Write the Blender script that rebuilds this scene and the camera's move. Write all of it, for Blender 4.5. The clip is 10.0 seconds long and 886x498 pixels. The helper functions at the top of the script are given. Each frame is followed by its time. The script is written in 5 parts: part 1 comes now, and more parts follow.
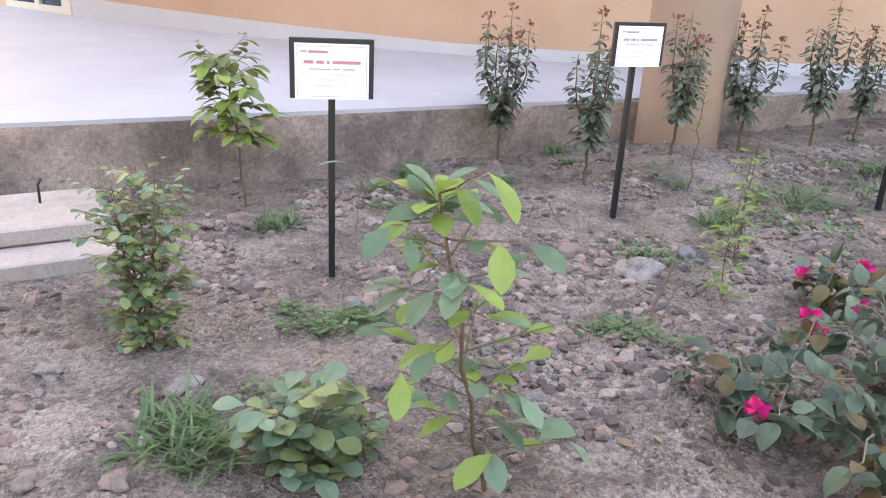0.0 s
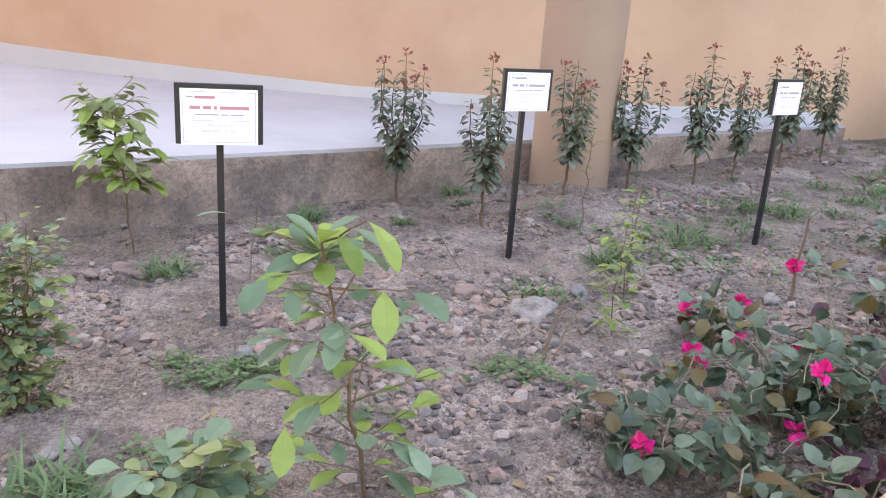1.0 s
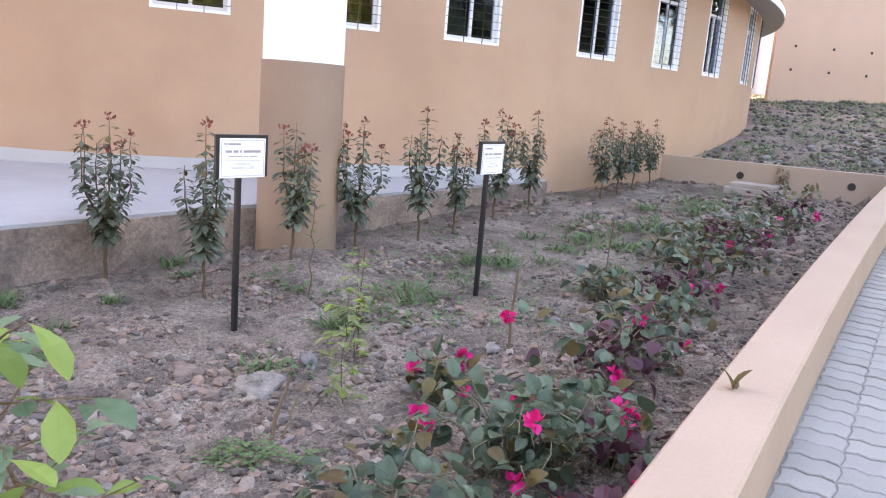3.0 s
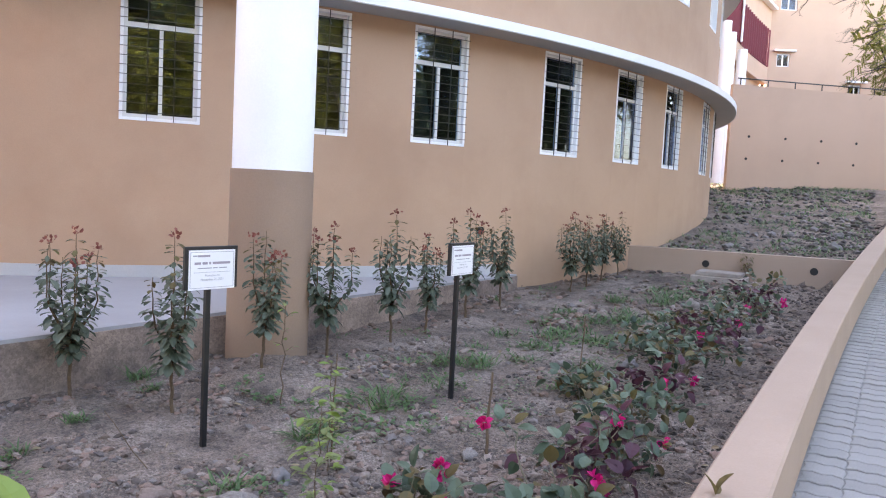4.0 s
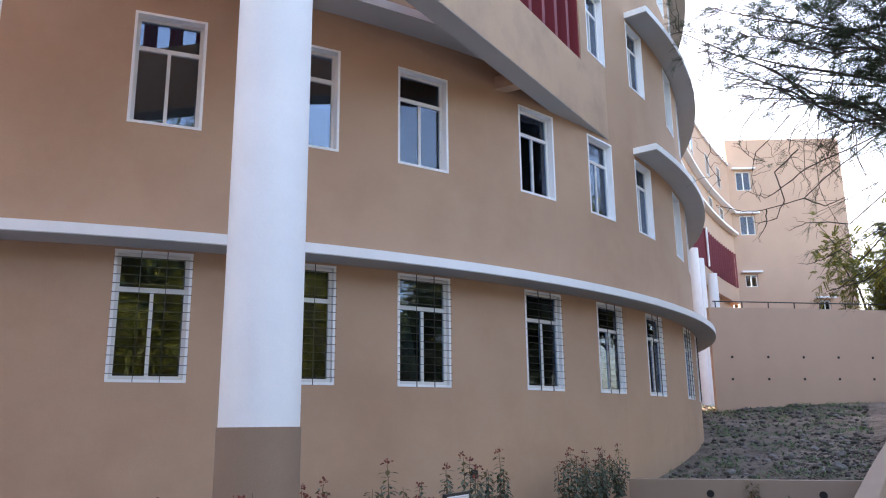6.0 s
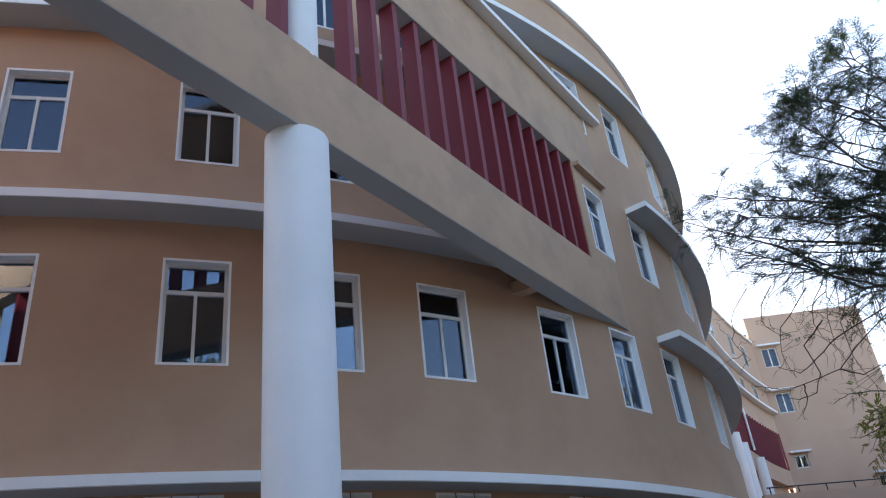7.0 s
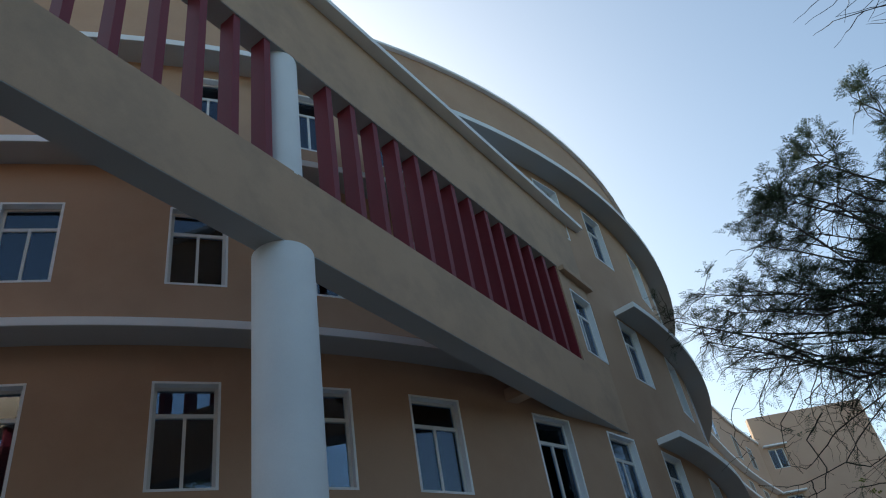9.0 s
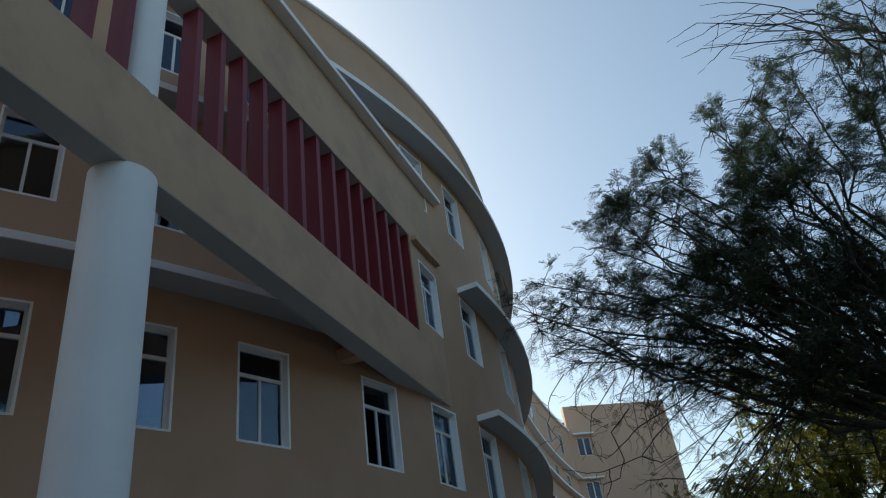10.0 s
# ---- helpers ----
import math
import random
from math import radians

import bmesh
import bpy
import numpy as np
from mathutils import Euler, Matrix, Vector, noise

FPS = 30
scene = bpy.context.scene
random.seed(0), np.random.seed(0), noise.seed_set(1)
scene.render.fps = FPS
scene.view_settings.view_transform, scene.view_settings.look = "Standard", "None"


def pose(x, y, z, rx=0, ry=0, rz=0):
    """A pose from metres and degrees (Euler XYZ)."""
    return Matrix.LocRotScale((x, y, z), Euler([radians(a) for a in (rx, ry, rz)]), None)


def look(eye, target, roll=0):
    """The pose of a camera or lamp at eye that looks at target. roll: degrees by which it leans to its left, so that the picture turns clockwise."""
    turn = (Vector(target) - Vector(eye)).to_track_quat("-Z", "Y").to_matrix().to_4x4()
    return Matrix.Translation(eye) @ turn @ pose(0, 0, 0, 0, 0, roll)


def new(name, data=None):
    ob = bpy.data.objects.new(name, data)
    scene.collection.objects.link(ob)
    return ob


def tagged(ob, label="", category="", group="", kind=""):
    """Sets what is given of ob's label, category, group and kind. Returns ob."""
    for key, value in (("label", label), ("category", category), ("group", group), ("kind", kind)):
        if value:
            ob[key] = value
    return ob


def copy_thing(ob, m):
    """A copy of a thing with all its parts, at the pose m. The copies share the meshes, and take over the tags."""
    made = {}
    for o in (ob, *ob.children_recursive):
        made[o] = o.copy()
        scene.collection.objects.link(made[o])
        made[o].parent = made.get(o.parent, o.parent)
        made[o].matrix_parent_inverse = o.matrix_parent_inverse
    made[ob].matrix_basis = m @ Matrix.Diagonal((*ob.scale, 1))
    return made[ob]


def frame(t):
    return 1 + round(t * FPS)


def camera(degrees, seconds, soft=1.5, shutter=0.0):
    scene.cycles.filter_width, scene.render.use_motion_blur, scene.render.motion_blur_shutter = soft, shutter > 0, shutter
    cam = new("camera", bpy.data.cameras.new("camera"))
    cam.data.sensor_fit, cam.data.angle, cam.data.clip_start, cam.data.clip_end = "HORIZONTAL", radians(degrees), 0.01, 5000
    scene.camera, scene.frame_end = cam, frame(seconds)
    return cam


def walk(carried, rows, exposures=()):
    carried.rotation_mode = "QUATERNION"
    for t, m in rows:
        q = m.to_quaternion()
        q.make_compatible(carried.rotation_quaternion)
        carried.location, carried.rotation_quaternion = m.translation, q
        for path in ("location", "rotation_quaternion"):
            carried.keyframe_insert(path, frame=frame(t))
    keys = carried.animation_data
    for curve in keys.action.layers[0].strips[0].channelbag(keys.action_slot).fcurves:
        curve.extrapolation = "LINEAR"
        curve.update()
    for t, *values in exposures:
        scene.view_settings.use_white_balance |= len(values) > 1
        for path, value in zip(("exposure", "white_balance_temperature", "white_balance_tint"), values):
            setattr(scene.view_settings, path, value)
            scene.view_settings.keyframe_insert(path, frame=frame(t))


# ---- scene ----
cam = camera(59.5, 10.0, soft=1.1)
PATH = [
    (0, (-0.019, 0.16, 1.877), (0.08, 2.028, 1.19), 3),
    (0.5, (0.006, 0.164, 1.894), (0.208, 2.044, 1.259), 3.2),
    (1, (0.048, 0.162, 1.906), (0.38, 2.044, 1.325), 3.9),
    (1.5, (0.101, 0.166, 1.892), (0.6, 2.023, 1.341), 4.7),
    (2, (0.139, 0.193, 1.901), (0.837, 1.987, 1.36), 4.9),
    (2.5, (0.167, 0.228, 1.915), (1.052, 1.947, 1.404), 4.9),
    (2.7, (0.176, 0.231, 1.926), (1.094, 1.946, 1.455), 4.9),
    (3.8, (0.186, 0.236, 2.01), (1.201, 1.948, 1.814), 3.2),
    (4, (0.183, 0.243, 2.019), (1.202, 1.957, 1.868), 2.9),
    (4.5, (0.188, 0.212, 2.049), (1.208, 1.933, 2.047), 2.1),
    (5, (0.176, 0.195, 2.073), (1.213, 1.901, 2.198), 1.8),
    (5.2, (0.177, 0.195, 2.094), (1.213, 1.895, 2.281), 0.7),
    (6.3, (0.132, 0.231, 2.097), (1.137, 1.86, 2.678), -1.6),
    (6.5, (0.116, 0.264, 2.112), (1.108, 1.862, 2.791), -3.4),
    (7, (0.077, 0.26, 2.13), (0.983, 1.768, 3.081), -6.6),
    (7.5, (0.01, 0.25, 2.103), (0.745, 1.65, 3.328), -11.5),
    (8, (0.027, 0.234, 2.056), (0.698, 1.563, 3.391), -13.4),
    (8.5, (0.048, 0.252, 2.021), (0.789, 1.614, 3.285), -12.7),
    (9, (0.123, 0.197, 1.981), (0.998, 1.54, 3.178), -10.7),
    (9.5, (0.136, 0.162, 2.055), (1.171, 1.455, 3.176), -9.0),
    (10, (0.203, 0.239, 1.999), (1.404, 1.427, 3.07), -8.5),
]
walk(cam, [(t, look(eye, target, roll)) for t, eye, target, roll in PATH],
     [(0, 4.2, 8900, 21), (2.5, 4.12, 8700, 22), (4.0, 3.66, 8200, 20), (5.0, 3.13, 7900, 19), (6.5, 2.45, 7300, 17), (7.0, 1.95, 6900, 12), (7.5, 1.5, 6350, 6), (8.0, 0.6, 6400, 0), (9.0, 0.66, 6700, -1), (10, 0.52, 6900, -2)])

# ---- world and sun ----
SUN_AZ, SUN_EL = 4.0, 33.0          # degrees right of +y, above the horizon
world = bpy.data.worlds.new("sky")
scene.world = world
world.use_nodes = True
wn = world.node_tree.nodes
sky = wn.new("ShaderNodeTexSky")
sky.sky_type = "NISHITA"
sky.sun_disc = False
sky.sun_elevation, sky.sun_rotation = radians(SUN_EL), radians(SUN_AZ)
sky.dust_density = 2.2
wn["Background"].inputs["Strength"].default_value = 0.15
world.node_tree.links.new(sky.outputs["Color"], wn["Background"].inputs["Color"])
sun = new("sun", bpy.data.lights.new("sun", "SUN"))
sun.data.energy, sun.data.angle, sun.data.color = 3.0, radians(0.5), (1.0, 0.93, 0.82)
az, el = radians(SUN_AZ), radians(SUN_EL)
sun.matrix_world = look((math.sin(az) * math.cos(el) * 60, math.cos(az) * math.cos(el) * 60, math.sin(el) * 60), (0, 0, 0))


# ---- materials ----
def mat(name, base, rough=0.8, var=0.15, scale=6.0, fine=60.0, bump=0.15, metal=0.0, dirt=None, dirt_amount=0.0, dirt_scale=1.2, spec=0.5, island=0.0, bdist=0.01, dirt_from=0.45):
    """A painted or mineral surface: a base colour varied at two scales, with fine relief and optional stains."""
    m = bpy.data.materials.new(name)
    m.use_nodes = True
    t = m.node_tree
    n, l = t.nodes, t.links
    b = n["Principled BSDF"]
    b.inputs["Roughness"].default_value = rough
    b.inputs["Metallic"].default_value = metal
    b.inputs["Specular IOR Level"].default_value = spec
    tc = n.new("ShaderNodeTexCoord")
    n1 = n.new("ShaderNodeTexNoise")
    n1.inputs["Scale"].default_value = scale
    n1.inputs["Detail"].default_value = 5
    n2 = n.new("ShaderNodeTexNoise")
    n2.inputs["Scale"].default_value = fine
    n2.inputs["Detail"].default_value = 3
    for k in (n1, n2):
        l.new(tc.outputs["Object"], k.inputs["Vector"])
    mix = n.new("ShaderNodeMath")
    mix.operation = "ADD"
    l.new(n1.outputs["Fac"], mix.inputs[0])
    l.new(n2.outputs["Fac"], mix.inputs[1])
    rng = n.new("ShaderNodeMapRange")
    rng.inputs["From Min"].default_value, rng.inputs["From Max"].default_value = 0.6, 1.4
    rng.inputs["To Min"].default_value, rng.inputs["To Max"].default_value = 1 - var, 1 + var
    l.new(mix.outputs[0], rng.inputs["Value"])
    sc = n.new("ShaderNodeVectorMath")
    sc.operation = "SCALE"
    sc.inputs[0].default_value = base
    l.new(rng.outputs["Result"], sc.inputs["Scale"])
    col = sc.outputs[0]
    if island:
        info = n.new("ShaderNodeObjectInfo")
        geo = n.new("ShaderNodeNewGeometry")
        add = n.new("ShaderNodeMath")
        add.operation = "ADD"
        l.new(info.outputs["Random"], add.inputs[0])
        l.new(geo.outputs["Random Per Island"], add.inputs[1])
        r2 = n.new("ShaderNodeMapRange")
        r2.inputs["From Max"].default_value = 2.0
        r2.inputs["To Min"].default_value, r2.inputs["To Max"].default_value = 1 - island, 1 + island
        l.new(add.outputs[0], r2.inputs["Value"])
        s2 = n.new("ShaderNodeVectorMath")
        s2.operation = "SCALE"
        l.new(col, s2.inputs[0])
        l.new(r2.outputs["Result"], s2.inputs["Scale"])
        col = s2.outputs[0]
    if dirt:
        n3 = n.new("ShaderNodeTexNoise")
        n3.inputs["Scale"].default_value = dirt_scale
        n3.inputs["Detail"].default_value = 8
        n3.inputs["Roughness"].default_value = 0.65
        l.new(tc.outputs["Object"], n3.inputs["Vector"])
        r3 = n.new("ShaderNodeMapRange")
        r3.inputs["From Min"].default_value, r3.inputs["From Max"].default_value = dirt_from, dirt_from + 0.2
        r3.inputs["To Max"].default_value = dirt_amount
        l.new(n3.outputs["Fac"], r3.inputs["Value"])
        mx = n.new("ShaderNodeMix")
        mx.data_type = "RGBA"
        l.new(r3.outputs["Result"], mx.inputs["Factor"])
        l.new(col, mx.inputs["A"])
        mx.inputs["B"].default_value = (*dirt, 1)
        col = mx.outputs["Result"]
    l.new(col, b.inputs["Base Color"])
    if bump:
        bp = n.new("ShaderNodeBump")
        bp.inputs["Strength"].default_value = bump
        bp.inputs["Distance"].default_value = bdist
        l.new(n2.outputs["Fac"], bp.inputs["Height"])
        l.new(bp.outputs["Normal"], b.inputs["Normal"])
    return m


def add_grit(m, scale1, scale2, amount):
    """Grains of differing brightness over a finished mineral material."""
    n, l = m.node_tree.nodes, m.node_tree.links
    b = n["Principled BSDF"]
    src = b.inputs["Base Color"].links[0].from_socket
    tc = n.new("ShaderNodeTexCoord")
    total = None
    for sc_ in (scale1, scale2):
        v = n.new("ShaderNodeTexVoronoi")
        v.inputs["Scale"].default_value = sc_
        l.new(tc.outputs["Object"], v.inputs["Vector"])
        bw = n.new("ShaderNodeRGBToBW")
        l.new(v.outputs["Color"], bw.inputs["Color"])
        if total is None:
            total = bw.outputs["Val"]
        else:
            ad = n.new("ShaderNodeMath")
            ad.operation = "ADD"
            l.new(total, ad.inputs[0])
            l.new(bw.outputs["Val"], ad.inputs[1])
            total = ad.outputs[0]
    rg = n.new("ShaderNodeMapRange")
    rg.inputs["From Min"].default_value, rg.inputs["From Max"].default_value = 0.5, 1.5
    rg.inputs["To Min"].default_value, rg.inputs["To Max"].default_value = 1 - amount, 1 + amount
    l.new(total, rg.inputs["Value"])
    sc2 = n.new("ShaderNodeVectorMath")
    sc2.operation = "SCALE"
    l.new(src, sc2.inputs[0])
    l.new(rg.outputs["Result"], sc2.inputs["Scale"])
    l.new(sc2.outputs[0], b.inputs["Base Color"])


def glass_mat(name, tint, ior=2.0):
    m = bpy.data.materials.new(name)
    m.use_nodes = True
    t = m.node_tree
    n, l = t.nodes, t.links
    n.remove(n["Principled BSDF"])
    fr = n.new("ShaderNodeFresnel")
    fr.inputs["IOR"].default_value = ior
    tr = n.new("ShaderNodeBsdfTransparent")
    tr.inputs["Color"].default_value = (*tint, 1)
    gl = n.new("ShaderNodeBsdfGlossy")
    gl.inputs["Roughness"].default_value = 0.01
    # the reflected sky's blue is put into the gloss colour
    gl.inputs["Color"].default_value = (0.66, 0.80, 1.0, 1)
    mx = n.new("ShaderNodeMixShader")
    l.new(fr.outputs["Fac"], mx.inputs["Fac"])
    l.new(tr.outputs["BSDF"], mx.inputs[1])
    l.new(gl.outputs["BSDF"], mx.inputs[2])
    l.new(mx.outputs["Shader"], n["Material Output"].inputs["Surface"])
    return m


M_TAN = mat("tan wall paint", (0.503, 0.326, 0.217), 0.85, 0.07, 0.8, 90, 0.14, dirt=(0.415, 0.252, 0.163), dirt_amount=0.55, dirt_scale=0.5)
M_TAN_PALE = mat("pale tan band paint", (0.55, 0.37, 0.25), 0.85, 0.08, 0.8, 90, 0.12, dirt=(0.38, 0.27, 0.195), dirt_amount=0.6, dirt_scale=0.9)
M_TAN_DULL = mat("dull tan paint", (0.315, 0.212, 0.150), 0.9, 0.08, 0.9, 80, 0.12, dirt=(0.255, 0.172, 0.122), dirt_amount=0.5, dirt_scale=0.8)
# far walls' pinkish tan, paled for haze and brighter bounce light
M_TAN_HAZED = mat("pinkish haze-paled tan", (0.58, 0.39, 0.285), 0.85, 0.06, 0.5, 60, 0.1, dirt=(0.50, 0.33, 0.24), dirt_amount=0.5, dirt_scale=0.35)
M_PEACH = mat("peach parapet paint", (0.36, 0.257, 0.192), 0.85, 0.08, 1.5, 80, 0.2, dirt=(0.32, 0.225, 0.165), dirt_amount=0.5)
M_WHITE = mat("white paint", (0.91, 0.915, 0.92), 0.7, 0.04, 1.5, 60, 0.08, dirt=(0.72, 0.72, 0.72), dirt_amount=0.2, dirt_scale=0.8)
M_GREYWHITE = mat("plain mid grey", (0.46, 0.46, 0.45), 0.85, 0.06, 1.5, 60, 0.1)
M_FRAME = mat("white powder-coated aluminium", (0.72, 0.72, 0.70), 0.45, 0.03, 3, 40, 0.02)
M_RED = mat("dark red paint", (0.20, 0.018, 0.03), 0.6, 0.1, 2, 60, 0.05)
M_DOOR = mat("cream door paint", (0.55, 0.50, 0.42), 0.6, 0.08, 4, 60, 0.05)
M_BLACK = mat("black steel and shaded bores", (0.012, 0.012, 0.013), 0.45, 0.2, 8, 80, 0.05)
M_UNLIT = mat("near-black shade of rooms and holes", (0.03, 0.028, 0.026), 0.9, 0.1, 2, 40, 0.0)
M_GLASS = glass_mat("window glass", (0.75, 0.8, 0.82), 1.85)
M_GLASS_FAR = glass_mat("far window glass", (0.7, 0.75, 0.78), 1.45)
M_SKIRT = mat("dull white skirting paint", (0.46, 0.46, 0.46), 0.8, 0.06, 2, 60, 0.1)
M_APRON = mat("white cement apron", (0.35, 0.35, 0.358), 0.75, 0.06, 0.9, 50, 0.1, dirt=(0.28, 0.272, 0.276), dirt_amount=0.5, dirt_scale=0.7)


def earth_mat(name, pale, mid, dark, patch, speck, bdist, relief=0.03):
    """Dry earth: pale dust, brown crumbs and dark damp grit in patches of several sizes."""
    m = mat(name, mid, 0.95, 0.35, 5.0, 70, 0.9, bdist=bdist)
    n, l = m.node_tree.nodes, m.node_tree.links
    b = n["Principled BSDF"]
    src = b.inputs["Base Color"].links[0].from_socket
    tc = n.new("ShaderNodeTexCoord")
    for sc_, lo, hi, colour, amount in ((patch, 0.47, 0.60, pale, 0.85), (patch * 1.9, 0.50, 0.66, dark, 0.85), (patch * 7, 0.54, 0.64, dark, 0.7), (speck, 0.60, 0.66, pale, 0.7), (speck * 1.7, 0.58, 0.66, dark, 0.8)):
        nz = n.new("ShaderNodeTexNoise")
        nz.inputs["Scale"].default_value = sc_
        nz.inputs["Detail"].default_value = 7
        nz.inputs["Roughness"].default_value = 0.66
        mp = n.new("ShaderNodeMapping")
        mp.inputs["Location"].default_value = (sc_ * 3.1, sc_, 2.0)
        l.new(tc.outputs["Object"], mp.inputs["Vector"])
        l.new(mp.outputs["Vector"], nz.inputs["Vector"])
        rg = n.new("ShaderNodeMapRange")
        rg.inputs["From Min"].default_value, rg.inputs["From Max"].default_value = lo, hi
        rg.inputs["To Max"].default_value = amount
        l.new(nz.outputs["Fac"], rg.inputs["Value"])
        mx = n.new("ShaderNodeMix")
        mx.data_type = "RGBA"
        l.new(rg.outputs["Result"], mx.inputs["Factor"])
        l.new(src, mx.inputs["A"])
        mx.inputs["B"].default_value = (*colour, 1)
        src = mx.outputs["Result"]
    l.new(src, b.inputs["Base Color"])
    fine_bump = b.inputs["Normal"].links[0].from_node
    vo = n.new("ShaderNodeTexVoronoi")
    vo.inputs["Scale"].default_value = 34.0
    nz = n.new("ShaderNodeTexNoise")
    nz.inputs["Scale"].default_value = 15.0
    nz.inputs["Detail"].default_value = 6
    for k in (vo, nz):
        l.new(tc.outputs["Object"], k.inputs["Vector"])
    sub = n.new("ShaderNodeMath")
    sub.operation = "SUBTRACT"
    l.new(nz.outputs["Fac"], sub.inputs[0])
    l.new(vo.outputs["Distance"], sub.inputs[1])
    bp = n.new("ShaderNodeBump")
    lumps = n.new("ShaderNodeTexNoise")
    lumps.inputs["Scale"].default_value = 1.7
    lumps.inputs["Detail"].default_value = 4
    l.new(tc.outputs["Object"], lumps.inputs["Vector"])
    rough_ = n.new("ShaderNodeMapRange")
    rough_.inputs["From Min"].default_value, rough_.inputs["From Max"].default_value = 0.42, 0.6
    rough_.inputs["To Min"].default_value, rough_.inputs["To Max"].default_value = 0.12, 0.85
    l.new(lumps.outputs["Fac"], rough_.inputs["Value"])
    l.new(rough_.outputs["Result"], bp.inputs["Strength"])
    bp.inputs["Distance"].default_value = relief
    l.new(sub.outputs[0], bp.inputs["Height"])
    l.new(bp.outputs["Normal"], fine_bump.inputs["Normal"])
    return m


def stones_mat(name, colours):
    """Loose stones of several rock colours, one colour a stone."""
    m = mat(name, (0.3, 0.25, 0.2), 0.92, 0.3, 14, 110, 0.5)
    n, l = m.node_tree.nodes, m.node_tree.links
    b = n["Principled BSDF"]
    grain = b.inputs["Base Color"].links[0].from_node
    geo = n.new("ShaderNodeNewGeometry")
    rp = n.new("ShaderNodeValToRGB")
    rp.color_ramp.interpolation = "CONSTANT"
    el_ = rp.color_ramp.elements
    while len(el_) < len(colours):
        el_.new(0.5)
    for q, c in enumerate(colours):
        el_[q].position = q / len(colours)
        el_[q].color = (*c, 1)
    l.new(geo.outputs["Random Per Island"], rp.inputs["Fac"])
    l.new(rp.outputs["Color"], grain.inputs[0])
    return m


M_KERB = mat("stained plaster kerb", (0.37, 0.27, 0.215), 0.92, 0.2, 3.0, 38, 0.5, dirt=(0.10, 0.076, 0.068), dirt_amount=0.85, dirt_scale=1.0, dirt_from=0.42)
add_grit(M_KERB, 90, 35, 0.22)
M_SOIL = earth_mat("dry stony soil", (0.285, 0.228, 0.190), (0.185, 0.140, 0.112), (0.068, 0.053, 0.043), 0.9, 38, 0.035)
add_grit(M_SOIL, 120, 48, 0.4)
M_STONE = stones_mat("mixed garden stones", [(0.143, 0.106, 0.086), (0.196, 0.134, 0.106), (0.239, 0.157, 0.124), (0.111, 0.090, 0.080), (0.175, 0.147, 0.132), (0.090, 0.069, 0.057), (0.159, 0.113, 0.086), (0.217, 0.162, 0.131), (0.127, 0.092, 0.074), (0.212, 0.142, 0.110), (0.265, 0.211, 0.175)])
M_CLOD = stones_mat("dark soil clods", [(0.075, 0.060, 0.052), (0.10, 0.078, 0.066), (0.055, 0.045, 0.040), (0.125, 0.10, 0.085), (0.085, 0.065, 0.055)])
M_RUBBLE = stones_mat("dark grey rubble", [(0.085, 0.074, 0.068), (0.12, 0.105, 0.098), (0.06, 0.052, 0.048), (0.15, 0.135, 0.125), (0.10, 0.083, 0.072), (0.22, 0.20, 0.19)])
M_PAVER = mat("pale cement pavers", (0.235, 0.225, 0.212), 0.85, 0.16, 5, 90, 0.3, island=0.2, dirt=(0.20, 0.19, 0.18), dirt_amount=0.6, dirt_scale=1.6)
M_JOINT = mat("sand joint", (0.205, 0.196, 0.184), 0.95, 0.2, 10, 90, 0.3)
M_CONC = mat("pale concrete slab", (0.36, 0.305, 0.26), 0.9, 0.25, 4, 60, 0.6, dirt=(0.23, 0.18, 0.148), dirt_amount=0.8, dirt_scale=2.2)


# ---- helpers ----
def part(name, bm, material, parent, label="", smooth=False):
    """Links a bmesh as one mesh object under a thing or a part."""
    me = bpy.data.meshes.new(name)
    if smooth:
        for fc in bm.faces:
            fc.smooth = True
    bm.to_mesh(me)
    bm.free()
    if material:
        me.materials.append(material)
    ob = new(name, me)
    if parent:
        ob.parent = parent
    if label:
        ob["label"] = label
    return ob


def thing(name, label, category, group="", kind="", at=(0, 0, 0)):
    ob = new(name)
    ob.location = at
    return tagged(ob, label, category, group, kind)


def quads(bm, pts, faces):
    vs = [bm.verts.new(p) for p in pts]
    for fc in faces:
        try:
            bm.faces.new([vs[i] for i in fc])
        except ValueError:
            pass
    return vs


BOX = [(0, 3, 2, 1), (4, 5, 6, 7), (0, 1, 5, 4), (1, 2, 6, 5), (2, 3, 7, 6), (3, 0, 4, 7)]


def box(bm, x0, x1, y0, y1, z0, z1, m=None):
    pts = [(x0, y0, z0), (x1, y0, z0), (x1, y1, z0), (x0, y1, z0), (x0, y0, z1), (x1, y0, z1), (x1, y1, z1), (x0, y1, z1)]
    if m is not None:
        pts = [m @ Vector(p) for p in pts]
    return quads(bm, pts, BOX)


def bevel_all(bm, w, seg=1):
    bmesh.ops.recalc_face_normals(bm, faces=bm.faces)
    bmesh.ops.bevel(bm, geom=bm.edges[:], offset=w, segments=seg, affect="EDGES", profile=0.6)


def prism(bm, poly, z0, z1):
    """Closed prism on a plan polygon."""
    k = len(poly)
    lo = [bm.verts.new((x, y, z0)) for x, y in poly]
    hi = [bm.verts.new((x, y, z1)) for x, y in poly]
    bm.faces.new(lo[::-1])
    bm.faces.new(hi)
    for i in range(k):
        bm.faces.new((lo[i], lo[(i + 1) % k], hi[(i + 1) % k], hi[i]))


